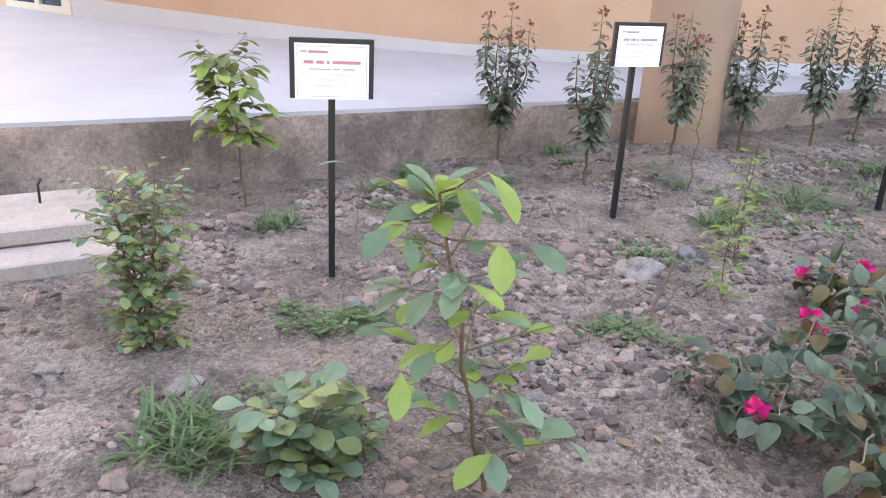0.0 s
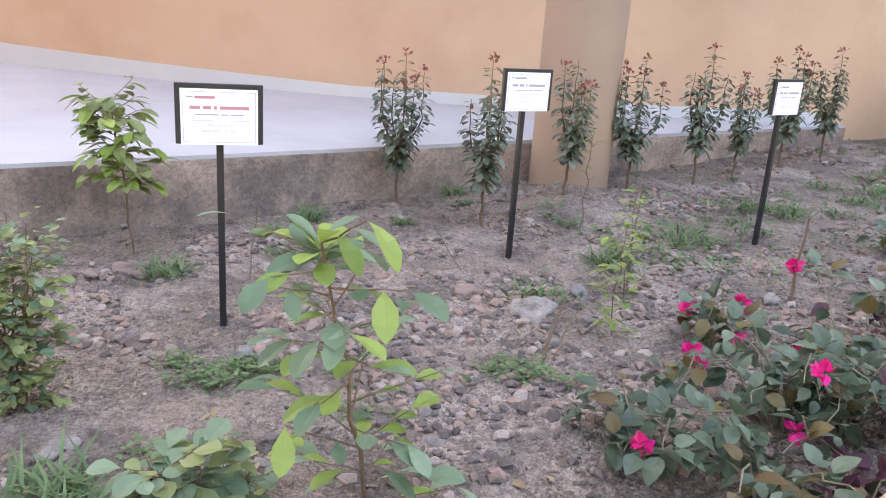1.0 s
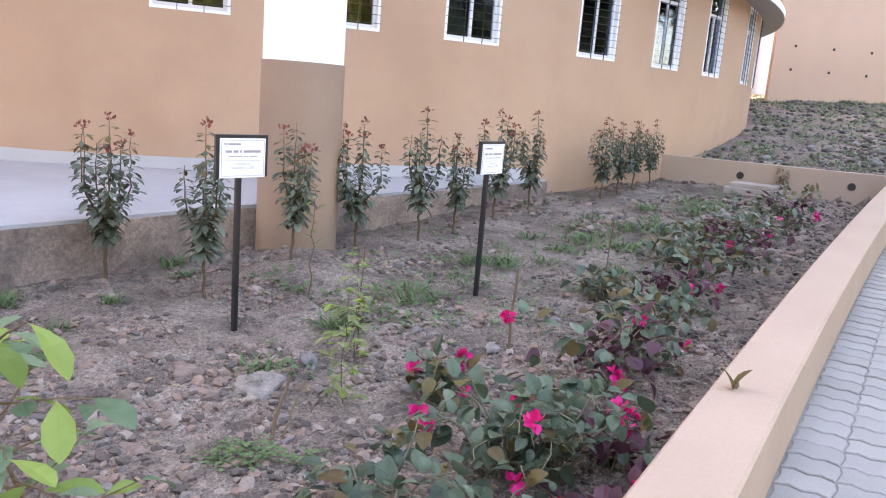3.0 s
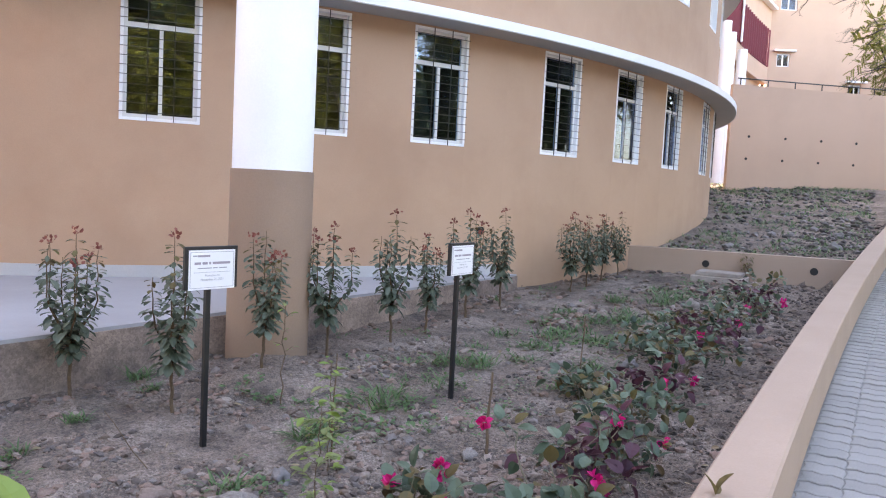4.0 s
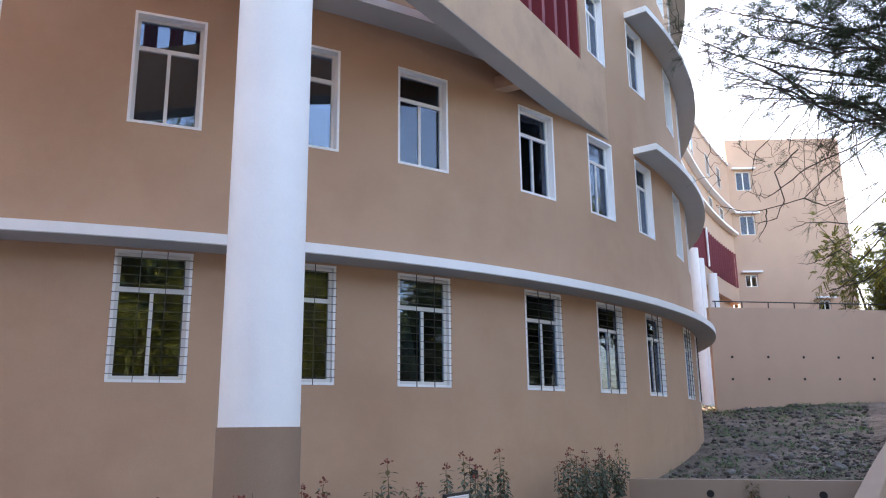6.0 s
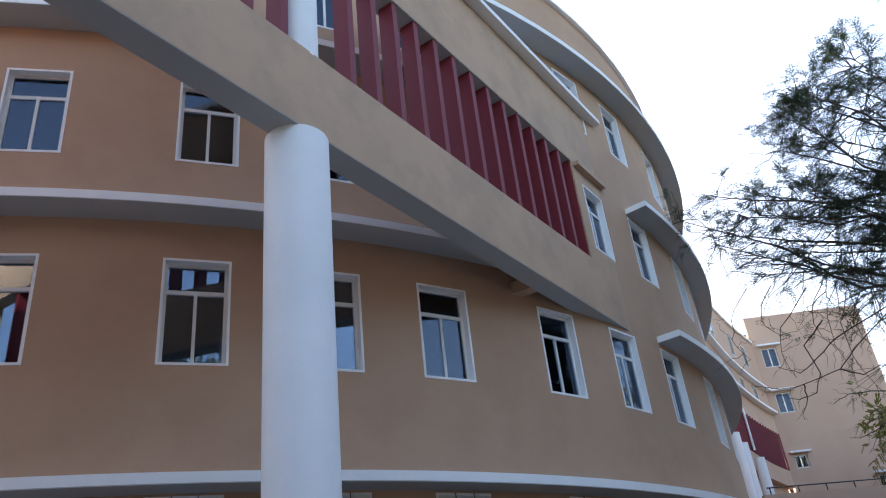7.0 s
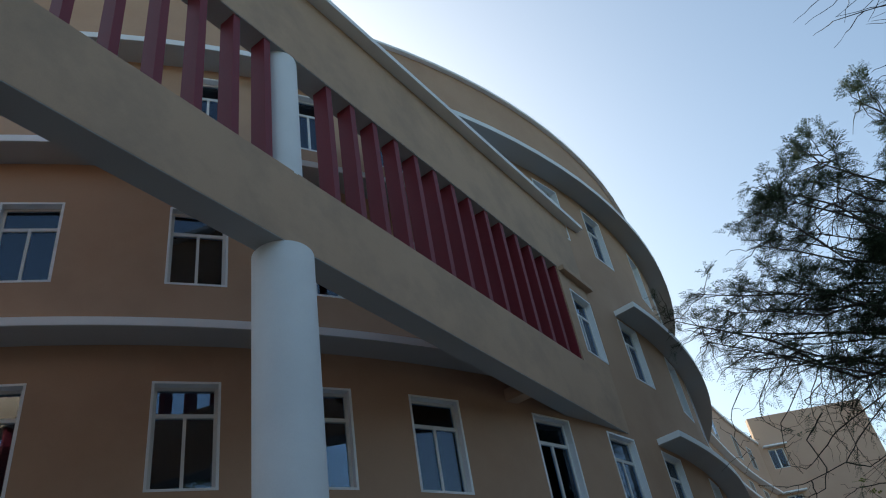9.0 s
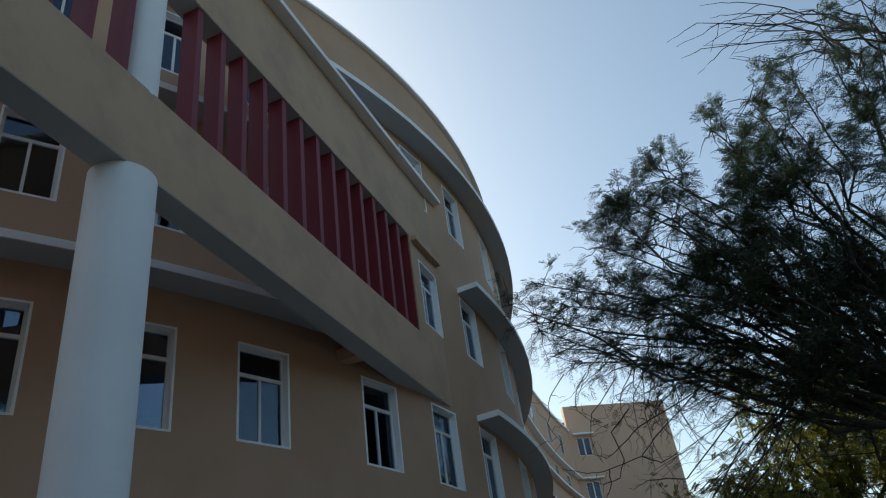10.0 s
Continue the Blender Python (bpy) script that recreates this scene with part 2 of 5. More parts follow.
def sweep(bm, rails, close=True):
    """Skin over rails of points (each rail the same length)."""
    rows = [[bm.verts.new(p) for p in r] for r in rails]
    k = len(rows)
    for i in range(k if close else k - 1):
        a, b = rows[i], rows[(i + 1) % k]
        for j in range(len(a) - 1):
            bm.faces.new((a[j], a[j + 1], b[j + 1], b[j]))
    if close:
        bm.faces.new([r[0] for r in rows][::-1])
        bm.faces.new([r[-1] for r in rows])


def cyl_bm(bm, x, y, r, z0, z1, n=32):
    prism(bm, [(x + r * math.cos(2 * math.pi * i / n), y + r * math.sin(2 * math.pi * i / n)) for i in range(n)], z0, z1)


# ---- plan ----
CX, CY, R = 4.755, 27.633, 17.83     # the curved facade
THICK = 0.25
WIN_A = [-0.6427, -0.5315, -0.4003, -0.2934, -0.1562, -0.0507, 0.0535, 0.1906, 0.3014, 0.4115, 0.5613, 0.6716]
WIN_W = 0.91
FLOORS = [("g", 2.66, 4.26), ("f", 5.91, 7.46), ("h", 9.09, 10.60), ("i", 12.35, 13.85)]
A0, A1 = -1.25, 1.35
TOP = 16.2
BEAM = radians(26.0)
UX, UY = math.cos(BEAM), math.sin(BEAM)
BX, BY = 2.2, 6.72                   # a point on the beam's outer face


def fac(a, r=R, z=0.0):
    return (CX + r * math.sin(a), CY - r * math.cos(a), z)


def on_beam(s, back=0.0, z=0.0):
    """A point s metres along the straight outer face, back metres behind it."""
    return (BX + UX * s - UY * back, BY + UY * s + UX * back, z)


def arc_wall(bm, a0, a1, z0, z1, holes, r=R, thick=THICK, step=0.03):
    cuts = sorted({round(v, 5) for v in [a0, a1] + [h[i] for h in holes for i in (0, 1)] if a0 <= v <= a1})
    angs = []
    for p, q in zip(cuts, cuts[1:]):
        n = max(1, int((q - p) / step))
        angs += [p + (q - p) * i / n for i in range(n)]
    angs.append(cuts[-1])
    zs = sorted({round(v, 4) for v in [z0, z1] + [h[i] for h in holes for i in (2, 3)] if z0 <= v <= z1})
    na, nz = len(angs) - 1, len(zs) - 1

    def is_open(i, j):
        if not (0 <= i < na and 0 <= j < nz):
            return True
        am, zm = (angs[i] + angs[i + 1]) / 2, (zs[j] + zs[j + 1]) / 2
        return any(h[0] < am < h[1] and h[2] < zm < h[3] for h in holes)
    vo = {(i, j): bm.verts.new(fac(angs[i], r, zs[j])) for i in range(na + 1) for j in range(nz + 1)}
    vi = {(i, j): bm.verts.new(fac(angs[i], r - thick, zs[j])) for i in range(na + 1) for j in range(nz + 1)}
    for i in range(na):
        for j in range(nz):
            if is_open(i, j):
                continue
            bm.faces.new((vo[i, j], vo[i + 1, j], vo[i + 1, j + 1], vo[i, j + 1]))
            bm.faces.new((vi[i, j], vi[i, j + 1], vi[i + 1, j + 1], vi[i + 1, j]))
            for di, dj, e in ((-1, 0, ((i, j), (i, j + 1))), (1, 0, ((i + 1, j), (i + 1, j + 1))), (0, -1, ((i, j), (i + 1, j))), (0, 1, ((i, j + 1), (i + 1, j + 1)))):
                if is_open(i + di, j + dj):
                    bm.faces.new((vo[e[0]], vo[e[1]], vi[e[1]], vi[e[0]]))
    bmesh.ops.recalc_face_normals(bm, faces=bm.faces)


# ---- main building ----
building = thing("building", "tan curved four-storey building with white bands and barred windows", "building", at=(CX, CY - R, 0.0))
building.matrix_world = Matrix.Translation((0, 0, 0))
HW = WIN_W / R / 2
DOOR_A, DOOR_HW = -0.655, 0.055
SHIFT = {"h": 0.003, "i": 0.006}     # the upper windows on the near side stand a little further along
holes = [(a + SHIFT.get(fl, 0.0) * (a < 0) - HW, a + SHIFT.get(fl, 0.0) * (a < 0) + HW, z0, z1) for a in WIN_A for fl, z0, z1 in FLOORS if fl != "g" or a > -0.6] + [(DOOR_A - DOOR_HW, DOOR_A + DOOR_HW, 0.80, 3.0)]
bm = bmesh.new()
arc_wall(bm, A0, A1, 0.0, TOP, holes)
part("facade_wall", bm, M_TAN, building, "smooth tan painted curved wall")


def arc_band(bm, a0, a1, r0, r1, z0, z1, n=60):
    A = [a0 + (a1 - a0) * i / n for i in range(n + 1)]
    sweep(bm, [[fac(a, r0, z0) for a in A], [fac(a, r1, z0) for a in A], [fac(a, r1, z1) for a in A], [fac(a, r0, z1) for a in A]])
    bmesh.ops.recalc_face_normals(bm, faces=bm.faces)


def behind_beam(a, r):
    x, y, _ = fac(a, r)
    return -(x - BX) * UY + (y - BY) * UX


A_JOIN = next(0.001 * k for k in range(600) if behind_beam(0.001 * k, R + 0.5) < 0.33)
for z, p, q in ((4.29, A0, A1), (8.03, A0, A_JOIN), (11.42, A0, A_JOIN), (14.07, A0, A1), (7.56, 0.385, A1), (10.66, 0.385, A1)):
    bm = bmesh.new()
    arc_band(bm, p, q, R - 0.01, R + 0.5, z + 0.012, z + 0.14)
    part("cornice", bm, M_WHITE, building, "white painted projecting band")
    # thin underside layer, greyer than the band above it
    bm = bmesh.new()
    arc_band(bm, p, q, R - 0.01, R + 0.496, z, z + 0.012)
    part("soffit", bm, M_GREYWHITE, building, "grey underside of the band")
bm = bmesh.new()
arc_band(bm, A0, A1, R - 0.3, R + 0.1, TOP, TOP + 0.07)
part("coping", bm, M_WHITE, building)

# straight outer band on the column, with the red fins
S0, S1 = -9.0, 10.2                  # along the band


def band(name, s0, s1, back0, back1, z0, z1, material, label=""):
    b = bmesh.new()
    sweep(b, [[on_beam(s0, back0, z0), on_beam(s1, back0, z0)], [on_beam(s0, back1, z0), on_beam(s1, back1, z0)], [on_beam(s0, back1, z1), on_beam(s1, back1, z1)], [on_beam(s0, back0, z1), on_beam(s1, back0, z1)]])
    bmesh.ops.recalc_face_normals(b, faces=b.faces)
    return part(name, b, material, building, label)


Z_LOW, Z_SILL, Z_HEAD, Z_BAND = 7.55, 8.75, 11.02, 12.80
band("lower_beam", S0, S1, 0, 0.36, Z_LOW + 0.012, Z_SILL, M_TAN_PALE, "pale tan straight band beam")
band("lower_beam_soffit", S0, S1, 0.004, 0.356, Z_LOW, Z_LOW + 0.012, M_GREYWHITE, "grey underside of the beam")
band("upper_beam", S0, S1, 0, 0.36, Z_HEAD + 0.012, Z_BAND, M_TAN_PALE, "pale tan straight band beam")
band("upper_beam_soffit", S0, S1 - 0.2, 0.004, 0.356, Z_HEAD, Z_HEAD + 0.012, M_GREYWHITE, "grey underside of the beam")
band("beam_coping", S0, 9.65, -0.22, 0.5, Z_BAND, Z_BAND + 0.11, M_WHITE, "white projecting coping")
band("window_ledge", 8.0, 9.3, -0.12, 0.0, 10.92, 11.02, M_TAN_PALE)
for sb in (6.0,):
    bq = bmesh.new()
    m = Matrix.Translation(on_beam(sb, 0.3)) @ Matrix.Rotation(BEAM, 4, "Z")
    box(bq, -0.12, 0.12, 0.0, 1.25, 7.58, 7.8, m)
    part("tie_beam", bq, M_TAN_PALE, building)


# unseen wall carrying the beams beyond the apron, added to block light from left
bm = bmesh.new()
m = Matrix.Translation(on_beam(S0)) @ Matrix.Rotation(BEAM, 4, "Z")
box(bm, -0.35, -0.002, 0.0, 10.5, 0.0, Z_BAND + 0.1, m)
part("light_block_wall", bm, M_TAN, building, "unseen tan wall added under the beams to block light")


def grid_plate(bm, xs, zs, y0, y1, solid):
    """A connected plate in the xz plane with openings: solid(i, j) tells which cells are filled."""
    nx_, nz_ = len(xs) - 1, len(zs) - 1
    vf, vb = {}, {}

    def v(d, i, j, y):
        if (i, j) not in d:
            d[i, j] = bm.verts.new((xs[i], y, zs[j]))
        return d[i, j]

    def ok(i, j):
        return 0 <= i < nx_ and 0 <= j < nz_ and solid(i, j)
    for i in range(nx_):
        for j in range(nz_):
            if not ok(i, j):
                continue
            c = [(i, j), (i + 1, j), (i + 1, j + 1), (i, j + 1)]
            bm.faces.new([v(vf, *k, y0) for k in c])
            bm.faces.new([v(vb, *k, y1) for k in c][::-1])
            for di, dj, p, q in ((0, -1, 0, 1), (1, 0, 1, 2), (0, 1, 2, 3), (-1, 0, 3, 0)):
                if not ok(i + di, j + dj):
                    bm.faces.new((v(vf, *c[q], y0), v(vf, *c[p], y0), v(vb, *c[p], y1), v(vb, *c[q], y1)))


WIN_W2 = 0.91
# flat wall right of the fins, merging into the curve, with one window
SW = 8.72
bm = bmesh.new()
fw_x, fw_z = [7.93, SW - WIN_W2 / 2, SW + WIN_W2 / 2, S1], [Z_SILL, 9.09, 10.60, Z_HEAD]
grid_plate(bm, fw_x, fw_z, 0.0, 0.25, lambda i, j: not (i == 1 and j == 1))
fwall = part("flat_wall", bm, M_TAN_PALE, building, "pale tan flat wall beside the fins")
fwall.matrix_basis = Matrix.Translation((BX, BY, 0)) @ Matrix.Rotation(BEAM, 4, "Z")

bm = bmesh.new()
box(bm, -0.055, 0.055, 0.0, 0.26, Z_SILL, Z_HEAD)
fin = part("fin", bm, M_RED, building, "dark red vertical fin")
fin_m = Matrix.Rotation(BEAM, 4, "Z")
fin.matrix_basis = Matrix.Translation(on_beam(7.94, 0.03)) @ fin_m
for s_fin in [7.94 - 0.519 * i for i in range(1, 14)] + [-0.011 - 0.53 * i for i in range(16)]:
    copy_thing(fin, Matrix.Translation(on_beam(s_fin, 0.03)) @ fin_m)

COLX, COLY, COLR = 2.44, 7.14, 0.36
bm = bmesh.new()
cyl_bm(bm, COLX, COLY, COLR, 2.12, Z_LOW + 0.005, 48)
part("column", bm, M_WHITE, building, "tall round white column")
bm = bmesh.new()
cyl_bm(bm, COLX, COLY, 0.275, Z_SILL - 0.02, Z_HEAD + 0.005, 48)
part("column_upper", bm, M_WHITE, building, "round white column between the fins")
bm = bmesh.new()
cyl_bm(bm, COLX, COLY, COLR + 0.012, 0.1, 2.12, 48)
part("column_base", bm, M_TAN_DULL, building, "tan painted column foot")
for ob in building.children:
    if ob.name.startswith("column"):
        for p in ob.data.polygons:
            p.use_smooth = abs(p.normal.z) < 0.5
        for e in ob.data.edges:          # crisp rims, so that the caps don't bend the shading of the sides
            e.use_edge_sharp = abs(ob.data.vertices[e.vertices[0]].co.z - ob.data.vertices[e.vertices[1]].co.z) < 0.001


# windows: white lining, sliding frame, three panes and, below, a grille
def window(m, h, barred):
    w, t = WIN_W, 0.035
    bm = bmesh.new()
    grid_plate(bm, [-w / 2, -w / 2 + t, w / 2 - t, w / 2], [0, t, h - t, h], -0.008, 0.19, lambda i, j: not (i == 1 and j == 1))
    lining = part("window", bm, M_WHITE, building, "white aluminium sliding window with a fixed light above")
    f, th, d = 0.045, h * 0.70, 0.06 if barred else 0.11
    x0, x1 = -w / 2 + t, w / 2 - t
    bm = bmesh.new()
    xs, zs = [x0, x0 + f, -0.022, 0.022, x1 - f, x1], [t, t + f, th - 0.03, th + 0.03, h - t - f, h - t]
    grid_plate(bm, xs, zs, d, d + 0.05, lambda i, j: i in (0, 4) or j in (0, 2, 4) or (i == 2 and j == 1))
    part("frame", bm, M_FRAME, lining)
    for nm, a, b, c, e in (("pane", x0 + f, -0.022, t + f, th - 0.03), ("pane", 0.022, x1 - f, t + f, th - 0.03), ("pane", x0 + f, x1 - f, th + 0.03, h - t - f)):
        bm = bmesh.new()
        box(bm, a - 0.01, b + 0.01, d + 0.022, d + 0.027, c - 0.01, e + 0.01)
        g_ = part(nm, bm, M_GLASS, lining)
        g_.visible_shadow = False
    if barred:
        bm = bmesh.new()
        bx, bz = [-w / 2 - 0.004, -w / 6 - 0.004, -w / 6 + 0.004, w / 6 - 0.004, w / 6 + 0.004, w / 2 + 0.004], [0.0]
        n = 15
        for k in range(1, n):
            z = -0.01 + (h + 0.02) * k / n
            bz += [z - 0.0032, z + 0.0032]
        bz += [h]
        grid_plate(bm, bx, bz, -0.035, -0.022, lambda i, j: i in (1, 3) or j % 2 == 1)
        part("grille", bm, M_BLACK, lining, "thin black steel window grille")
    lining.matrix_basis = m
    return lining


def win_pose(a, z0):
    return Matrix.Translation(fac(a, R * math.cos(HW), z0)) @ Matrix.Rotation(a, 4, "Z")


for fl, z0, z1 in FLOORS:
    first = None
    for a in WIN_A:
        if fl == "g" and a < -0.6:
            continue
        if fl == "h" and 0.25 < a < 0.4:
            m = Matrix.Translation(on_beam(SW, 0.0, z0)) @ Matrix.Rotation(BEAM, 4, "Z")
        else:
            m = win_pose(a + SHIFT.get(fl, 0.0) * (a < 0), z0)
        if first is None:
            first = window(m, z1 - z0, fl == "g")
        else:
            copy_thing(first, m)
# glazed entrance door beside the apron
dw = DOOR_HW * R
bm = bmesh.new()
grid_plate(bm, [-dw, -dw + .13, -dw + .25, -.07, .07, dw - .25, dw - .13, dw], [.80, .95, 2.1, 2.2, 2.9, 3.0], 0.0, .12, lambda i, j: i in (0, 1, 3, 5, 6) or j in (0, 2, 4))
door_ob = part("door", bm, M_DOOR, building, "cream-painted glazed double door")
door_ob.matrix_basis = Matrix.Translation(fac(DOOR_A, R * math.cos(DOOR_HW), 0)) @ Matrix.Rotation(DOOR_A, 4, "Z")
for x0, x1 in ((-dw + .24, -.06), (.06, dw - .24)):
    for z0, z1 in ((.94, 2.11), (2.19, 2.91)):
        bm = bmesh.new()
        box(bm, x0, x1, .05, .056, z0, z1)
        g_ = part("pane", bm, M_GLASS, door_ob)
        g_.visible_shadow = False
# drain outlet low on the wall, a black disc painted for its shaded bore
bm = bmesh.new()
cyl_bm(bm, 0, 0, 0.06, -0.02, 0.04, 16)
po = part("drain_outlet", bm, M_BLACK, building, "black disc for the shaded bore of the outlet")
po.matrix_basis = Matrix.Translation(fac(0.1, R, 1.45)) @ Matrix.Rotation(0.1, 4, "Z") @ Matrix.Rotation(radians(90), 4, "X")
# rooms behind the windows, their dimness painted as near-black surfaces
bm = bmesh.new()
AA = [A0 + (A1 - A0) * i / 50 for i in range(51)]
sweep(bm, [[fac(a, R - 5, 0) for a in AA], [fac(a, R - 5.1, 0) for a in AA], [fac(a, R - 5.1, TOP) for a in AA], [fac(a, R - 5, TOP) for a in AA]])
part("inner_wall", bm, M_UNLIT, building)
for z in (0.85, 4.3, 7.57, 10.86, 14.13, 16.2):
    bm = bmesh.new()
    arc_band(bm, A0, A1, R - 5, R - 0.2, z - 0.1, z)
    part("floor_slab", bm, M_UNLIT if z < 16 else M_GREYWHITE, building)

# ---- ground ----
KX, KY, KA = 0.0, 6.47, radians(25.5)          # kerb of the apron
PD, PA, PZ, PW, PH, PKZ, PKH = 0.733, radians(31.31), 0.876, 0.272, 0.361, 0.0032, 0.0034


def par_z(s):
    q = max(-8.0, min(s, 17.0))
    return PZ - 0.0041 * q + PKZ * q * q + max(0.0, s - 17.0) * 0.09


def par(s, off, dz=0.0):
    """A point s metres along the parapet, off metres to its path side."""
    o = off + PKH * max(-8.0, min(s, 17.0)) ** 2 + max(0.0, s - 17.0) * 0.088
    return (math.cos(PA) * s + math.sin(PA) * o, PD + math.sin(PA) * s - math.cos(PA) * o, par_z(s) + dz)


def soil_z(x, y):
    d = max(0.0, x * math.cos(KA) + y * math.sin(KA))
    if d < 14.3:
        z = 0.24 + 0.012 * d + 0.0016 * d * d
    else:
        z = min(2.7, 1.04 + 0.115 * (d - 14.3))
    s = x * math.cos(PA) + (y - PD) * math.sin(PA)
    o = x * math.sin(PA) - (y - PD) * math.cos(PA) - PKH * max(-8.0, min(s, 17.0)) ** 2 - max(0.0, s - 17.0) * 0.088
    if o > 0.14:
        z = min(z, par_z(s) - PH - 0.12) if o < 6 else par_z(min(s, 40.0)) - PH - 0.05
    return z


def ground_z(x, y):
    bank = 0.15 * math.exp(-((x - 2.25) ** 2 + (y - 6.55) ** 2) / 0.45)
    return (soil_z(x, y) + bank + 0.05 * noise.noise(Vector((x * 0.8, y * 0.8, 0))) + 0.03 * noise.noise(Vector((x * 2.6, y * 2.6, 4)))
            + 0.02 * noise.noise(Vector((x * 8, y * 8, 8))) + 0.012 * noise.noise(Vector((x * 21, y * 21, 3))))


def steps(lo, a, b, hi, fine, grow, cap):
    v, out = fine, []
    x = a
    while x > lo:
        out.append(x)
        x -= v
        v *= grow
    out = [lo] + out[::-1]
    n = int((b - a) / fine)
    out += [a + fine * k for k in range(1, n + 1)]
    v, x = fine, out[-1]
    while x < hi:
        v = v * grow if x > cap else min(v * grow, 0.17)
        x += v
        out.append(x)
    return out


gx, gy = steps(-600, -3.2, 7.0, 600, 0.045, 1.16, 24.0), steps(-600, 1.6, 8.5, 600, 0.045, 1.16, 19.0)
gv = [(x, y, ground_z(x, y)) for x in gx for y in gy]
ny_ = len(gy)
gf = [(i * ny_ + j, (i + 1) * ny_ + j, (i + 1) * ny_ + j + 1, i * ny_ + j + 1) for i in range(len(gx) - 1) for j in range(ny_ - 1)]


def mesh_ob(name, verts, faces, material, parent=None, smooth=False, label=""):
    me = bpy.data.meshes.new(name)
    me.from_pydata(verts, [], faces)
    if smooth:
        me.polygons.foreach_set("use_smooth", [True] * len(me.polygons))
    me.materials.append(material)
    ob = new(name, me)
    if parent:
        ob.parent = parent
    if label:
        ob["label"] = label
    return ob


tagged(mesh_ob("ground", gv, gf, M_SOIL, smooth=True), "dry stony brown garden soil", "soil", kind="structure")

# apron and its kerb
ks = [(-9.0 + 0.3 * i) for i in range(60)]
kp = [(KX + math.cos(KA) * s, KY + math.sin(KA) * s) for s in ks]
kp = [p for p in kp if (p[0] - CX) ** 2 + (p[1] - CY) ** 2 > (R - 0.05) ** 2 or p[0] < 4]
aa = [-1.0 + 0.04 * i for i in range(40)]
poly = kp + [fac(a, R - 0.1)[:2] for a in aa[::-1] if fac(a)[0] < kp[-1][0] - 0.1]
bm = bmesh.new()
prism(bm, poly, 0.1, 0.80)
bm.verts.ensure_lookup_table()
for v in bm.verts:                    # the apron falls gently from the wall to the kerb
    if v.co.z > 0.5:
        dist = (v.co.x - KX) * math.sin(KA) - (v.co.y - KY) * math.cos(KA)
        v.co.z = 0.775 + 0.030 * min(4.0, max(0.0, -dist))
bmesh.ops.triangulate(bm, faces=[f_ for f_ in bm.faces if len(f_.verts) > 4])
tagged(part("apron", bm, M_APRON, None), "smooth white cement apron along the curved wall", "apron", kind="structure")
bm = bmesh.new()
nx, ny = math.sin(KA), -math.cos(KA)
sweep(bm, [[(x + nx * 0.02, y + ny * 0.02, 0.0) for x, y in kp], [(x + nx * 0.02, y + ny * 0.02, 0.745) for x, y in kp], [(x - nx * 0.1, y - ny * 0.1, 0.745) for x, y in kp], [(x - nx * 0.1, y - ny * 0.1, 0.0) for x, y in kp]])
bmesh.ops.recalc_face_normals(bm, faces=bm.faces)
tagged(part("kerb_wall", bm, M_KERB, None), "weather-stained plaster kerb wall of the apron", "kerb", kind="structure")

bm = bmesh.new()
arc_band(bm, DOOR_A + DOOR_HW + .004, 0.12, R + 0.004, R + 0.022, 0.76, 0.94)
for v in bm.verts:                    # its top climbs towards the door
    if v.co.z > 0.9:
        v.co.z += 0.034 * max(0.0, 0.5 - v.co.x)
part("skirting", bm, M_SKIRT, building, "narrow white-painted skirting")

# parapet and path
ss = [-30 + 0.5 * i for i in range(154)]
bm = bmesh.new()
sweep(bm, [[par(s, 0, -1.2) for s in ss], [par(s, 0, -0.012) for s in ss], [par(s, 0.012) for s in ss], [par(s, PW - 0.012) for s in ss], [par(s, PW, -0.012) for s in ss], [par(s, PW, -1.2) for s in ss]])
bmesh.ops.recalc_face_normals(bm, faces=bm.faces)
tagged(part("parapet", bm, M_PEACH, None), "low peach-painted parapet along the paved path", "parapet", kind="structure")
bm = bmesh.new()
# the sheet from 5 to 34 m is unseen, added to bounce sunlight
sweep(bm, [[par(s, PW - 0.05, -PH - 0.007) for s in ss], [par(s, 5.0, -PH - 0.007) for s in ss], [par(s, 34.0, -PH - 0.007) for s in ss]], close=False)
pavement = tagged(part("pavement", bm, M_JOINT, None), "pale interlocking paver path with an unseen court added to bounce light", "pavement", kind="structure")

# cross wall; black discs painted for the shaded bores of its drain holes
CWX, CWY, CWA = 10.35, 10.74, radians(-60)
cw = bmesh.new()
m = Matrix.Translation((CWX, CWY, 0.091)) @ Matrix.Rotation(CWA, 4, "Z") @ Matrix.Rotation(radians(-0.6), 4, "Y")
box(cw, -0.1, 3.78, 0, 0.23, 0.2, 1.09)
cross_wall = part("cross_wall", cw, M_PEACH, None)
cross_wall.matrix_basis = m
tagged(cross_wall, "low peach retaining wall with round drain holes", "wall", kind="structure")
for dx, hole_z in ((1.42, 0.864), (3.14, 0.869)):
    bm = bmesh.new()
    cyl_bm(bm, 0, 0, 0.062, -0.03, 0.012, 18)
    dh = part("drain_hole", bm, M_BLACK, cross_wall, "black disc for the shaded bore of a drain pipe")
    dh.matrix_basis = Matrix.Translation((dx, 0.0, hole_z)) @ Matrix.Rotation(radians(90), 4, "X")

# ---- garden signs ----
M_PLAQUE = mat("white printed sheet", (0.82, 0.82, 0.83), 0.35, 0.02, 4, 40, 0.0)
M_INKRED = mat("dark red print", (0.50, 0.20, 0.22), 0.5, 0.05, 10, 60, 0.0)
M_INKGREY = mat("violet grey print", (0.33, 0.29, 0.33), 0.5, 0.05, 10, 60, 0.0)
M_INK = mat("grey print", (0.30, 0.30, 0.33), 0.5, 0.05, 10, 60, 0.0)


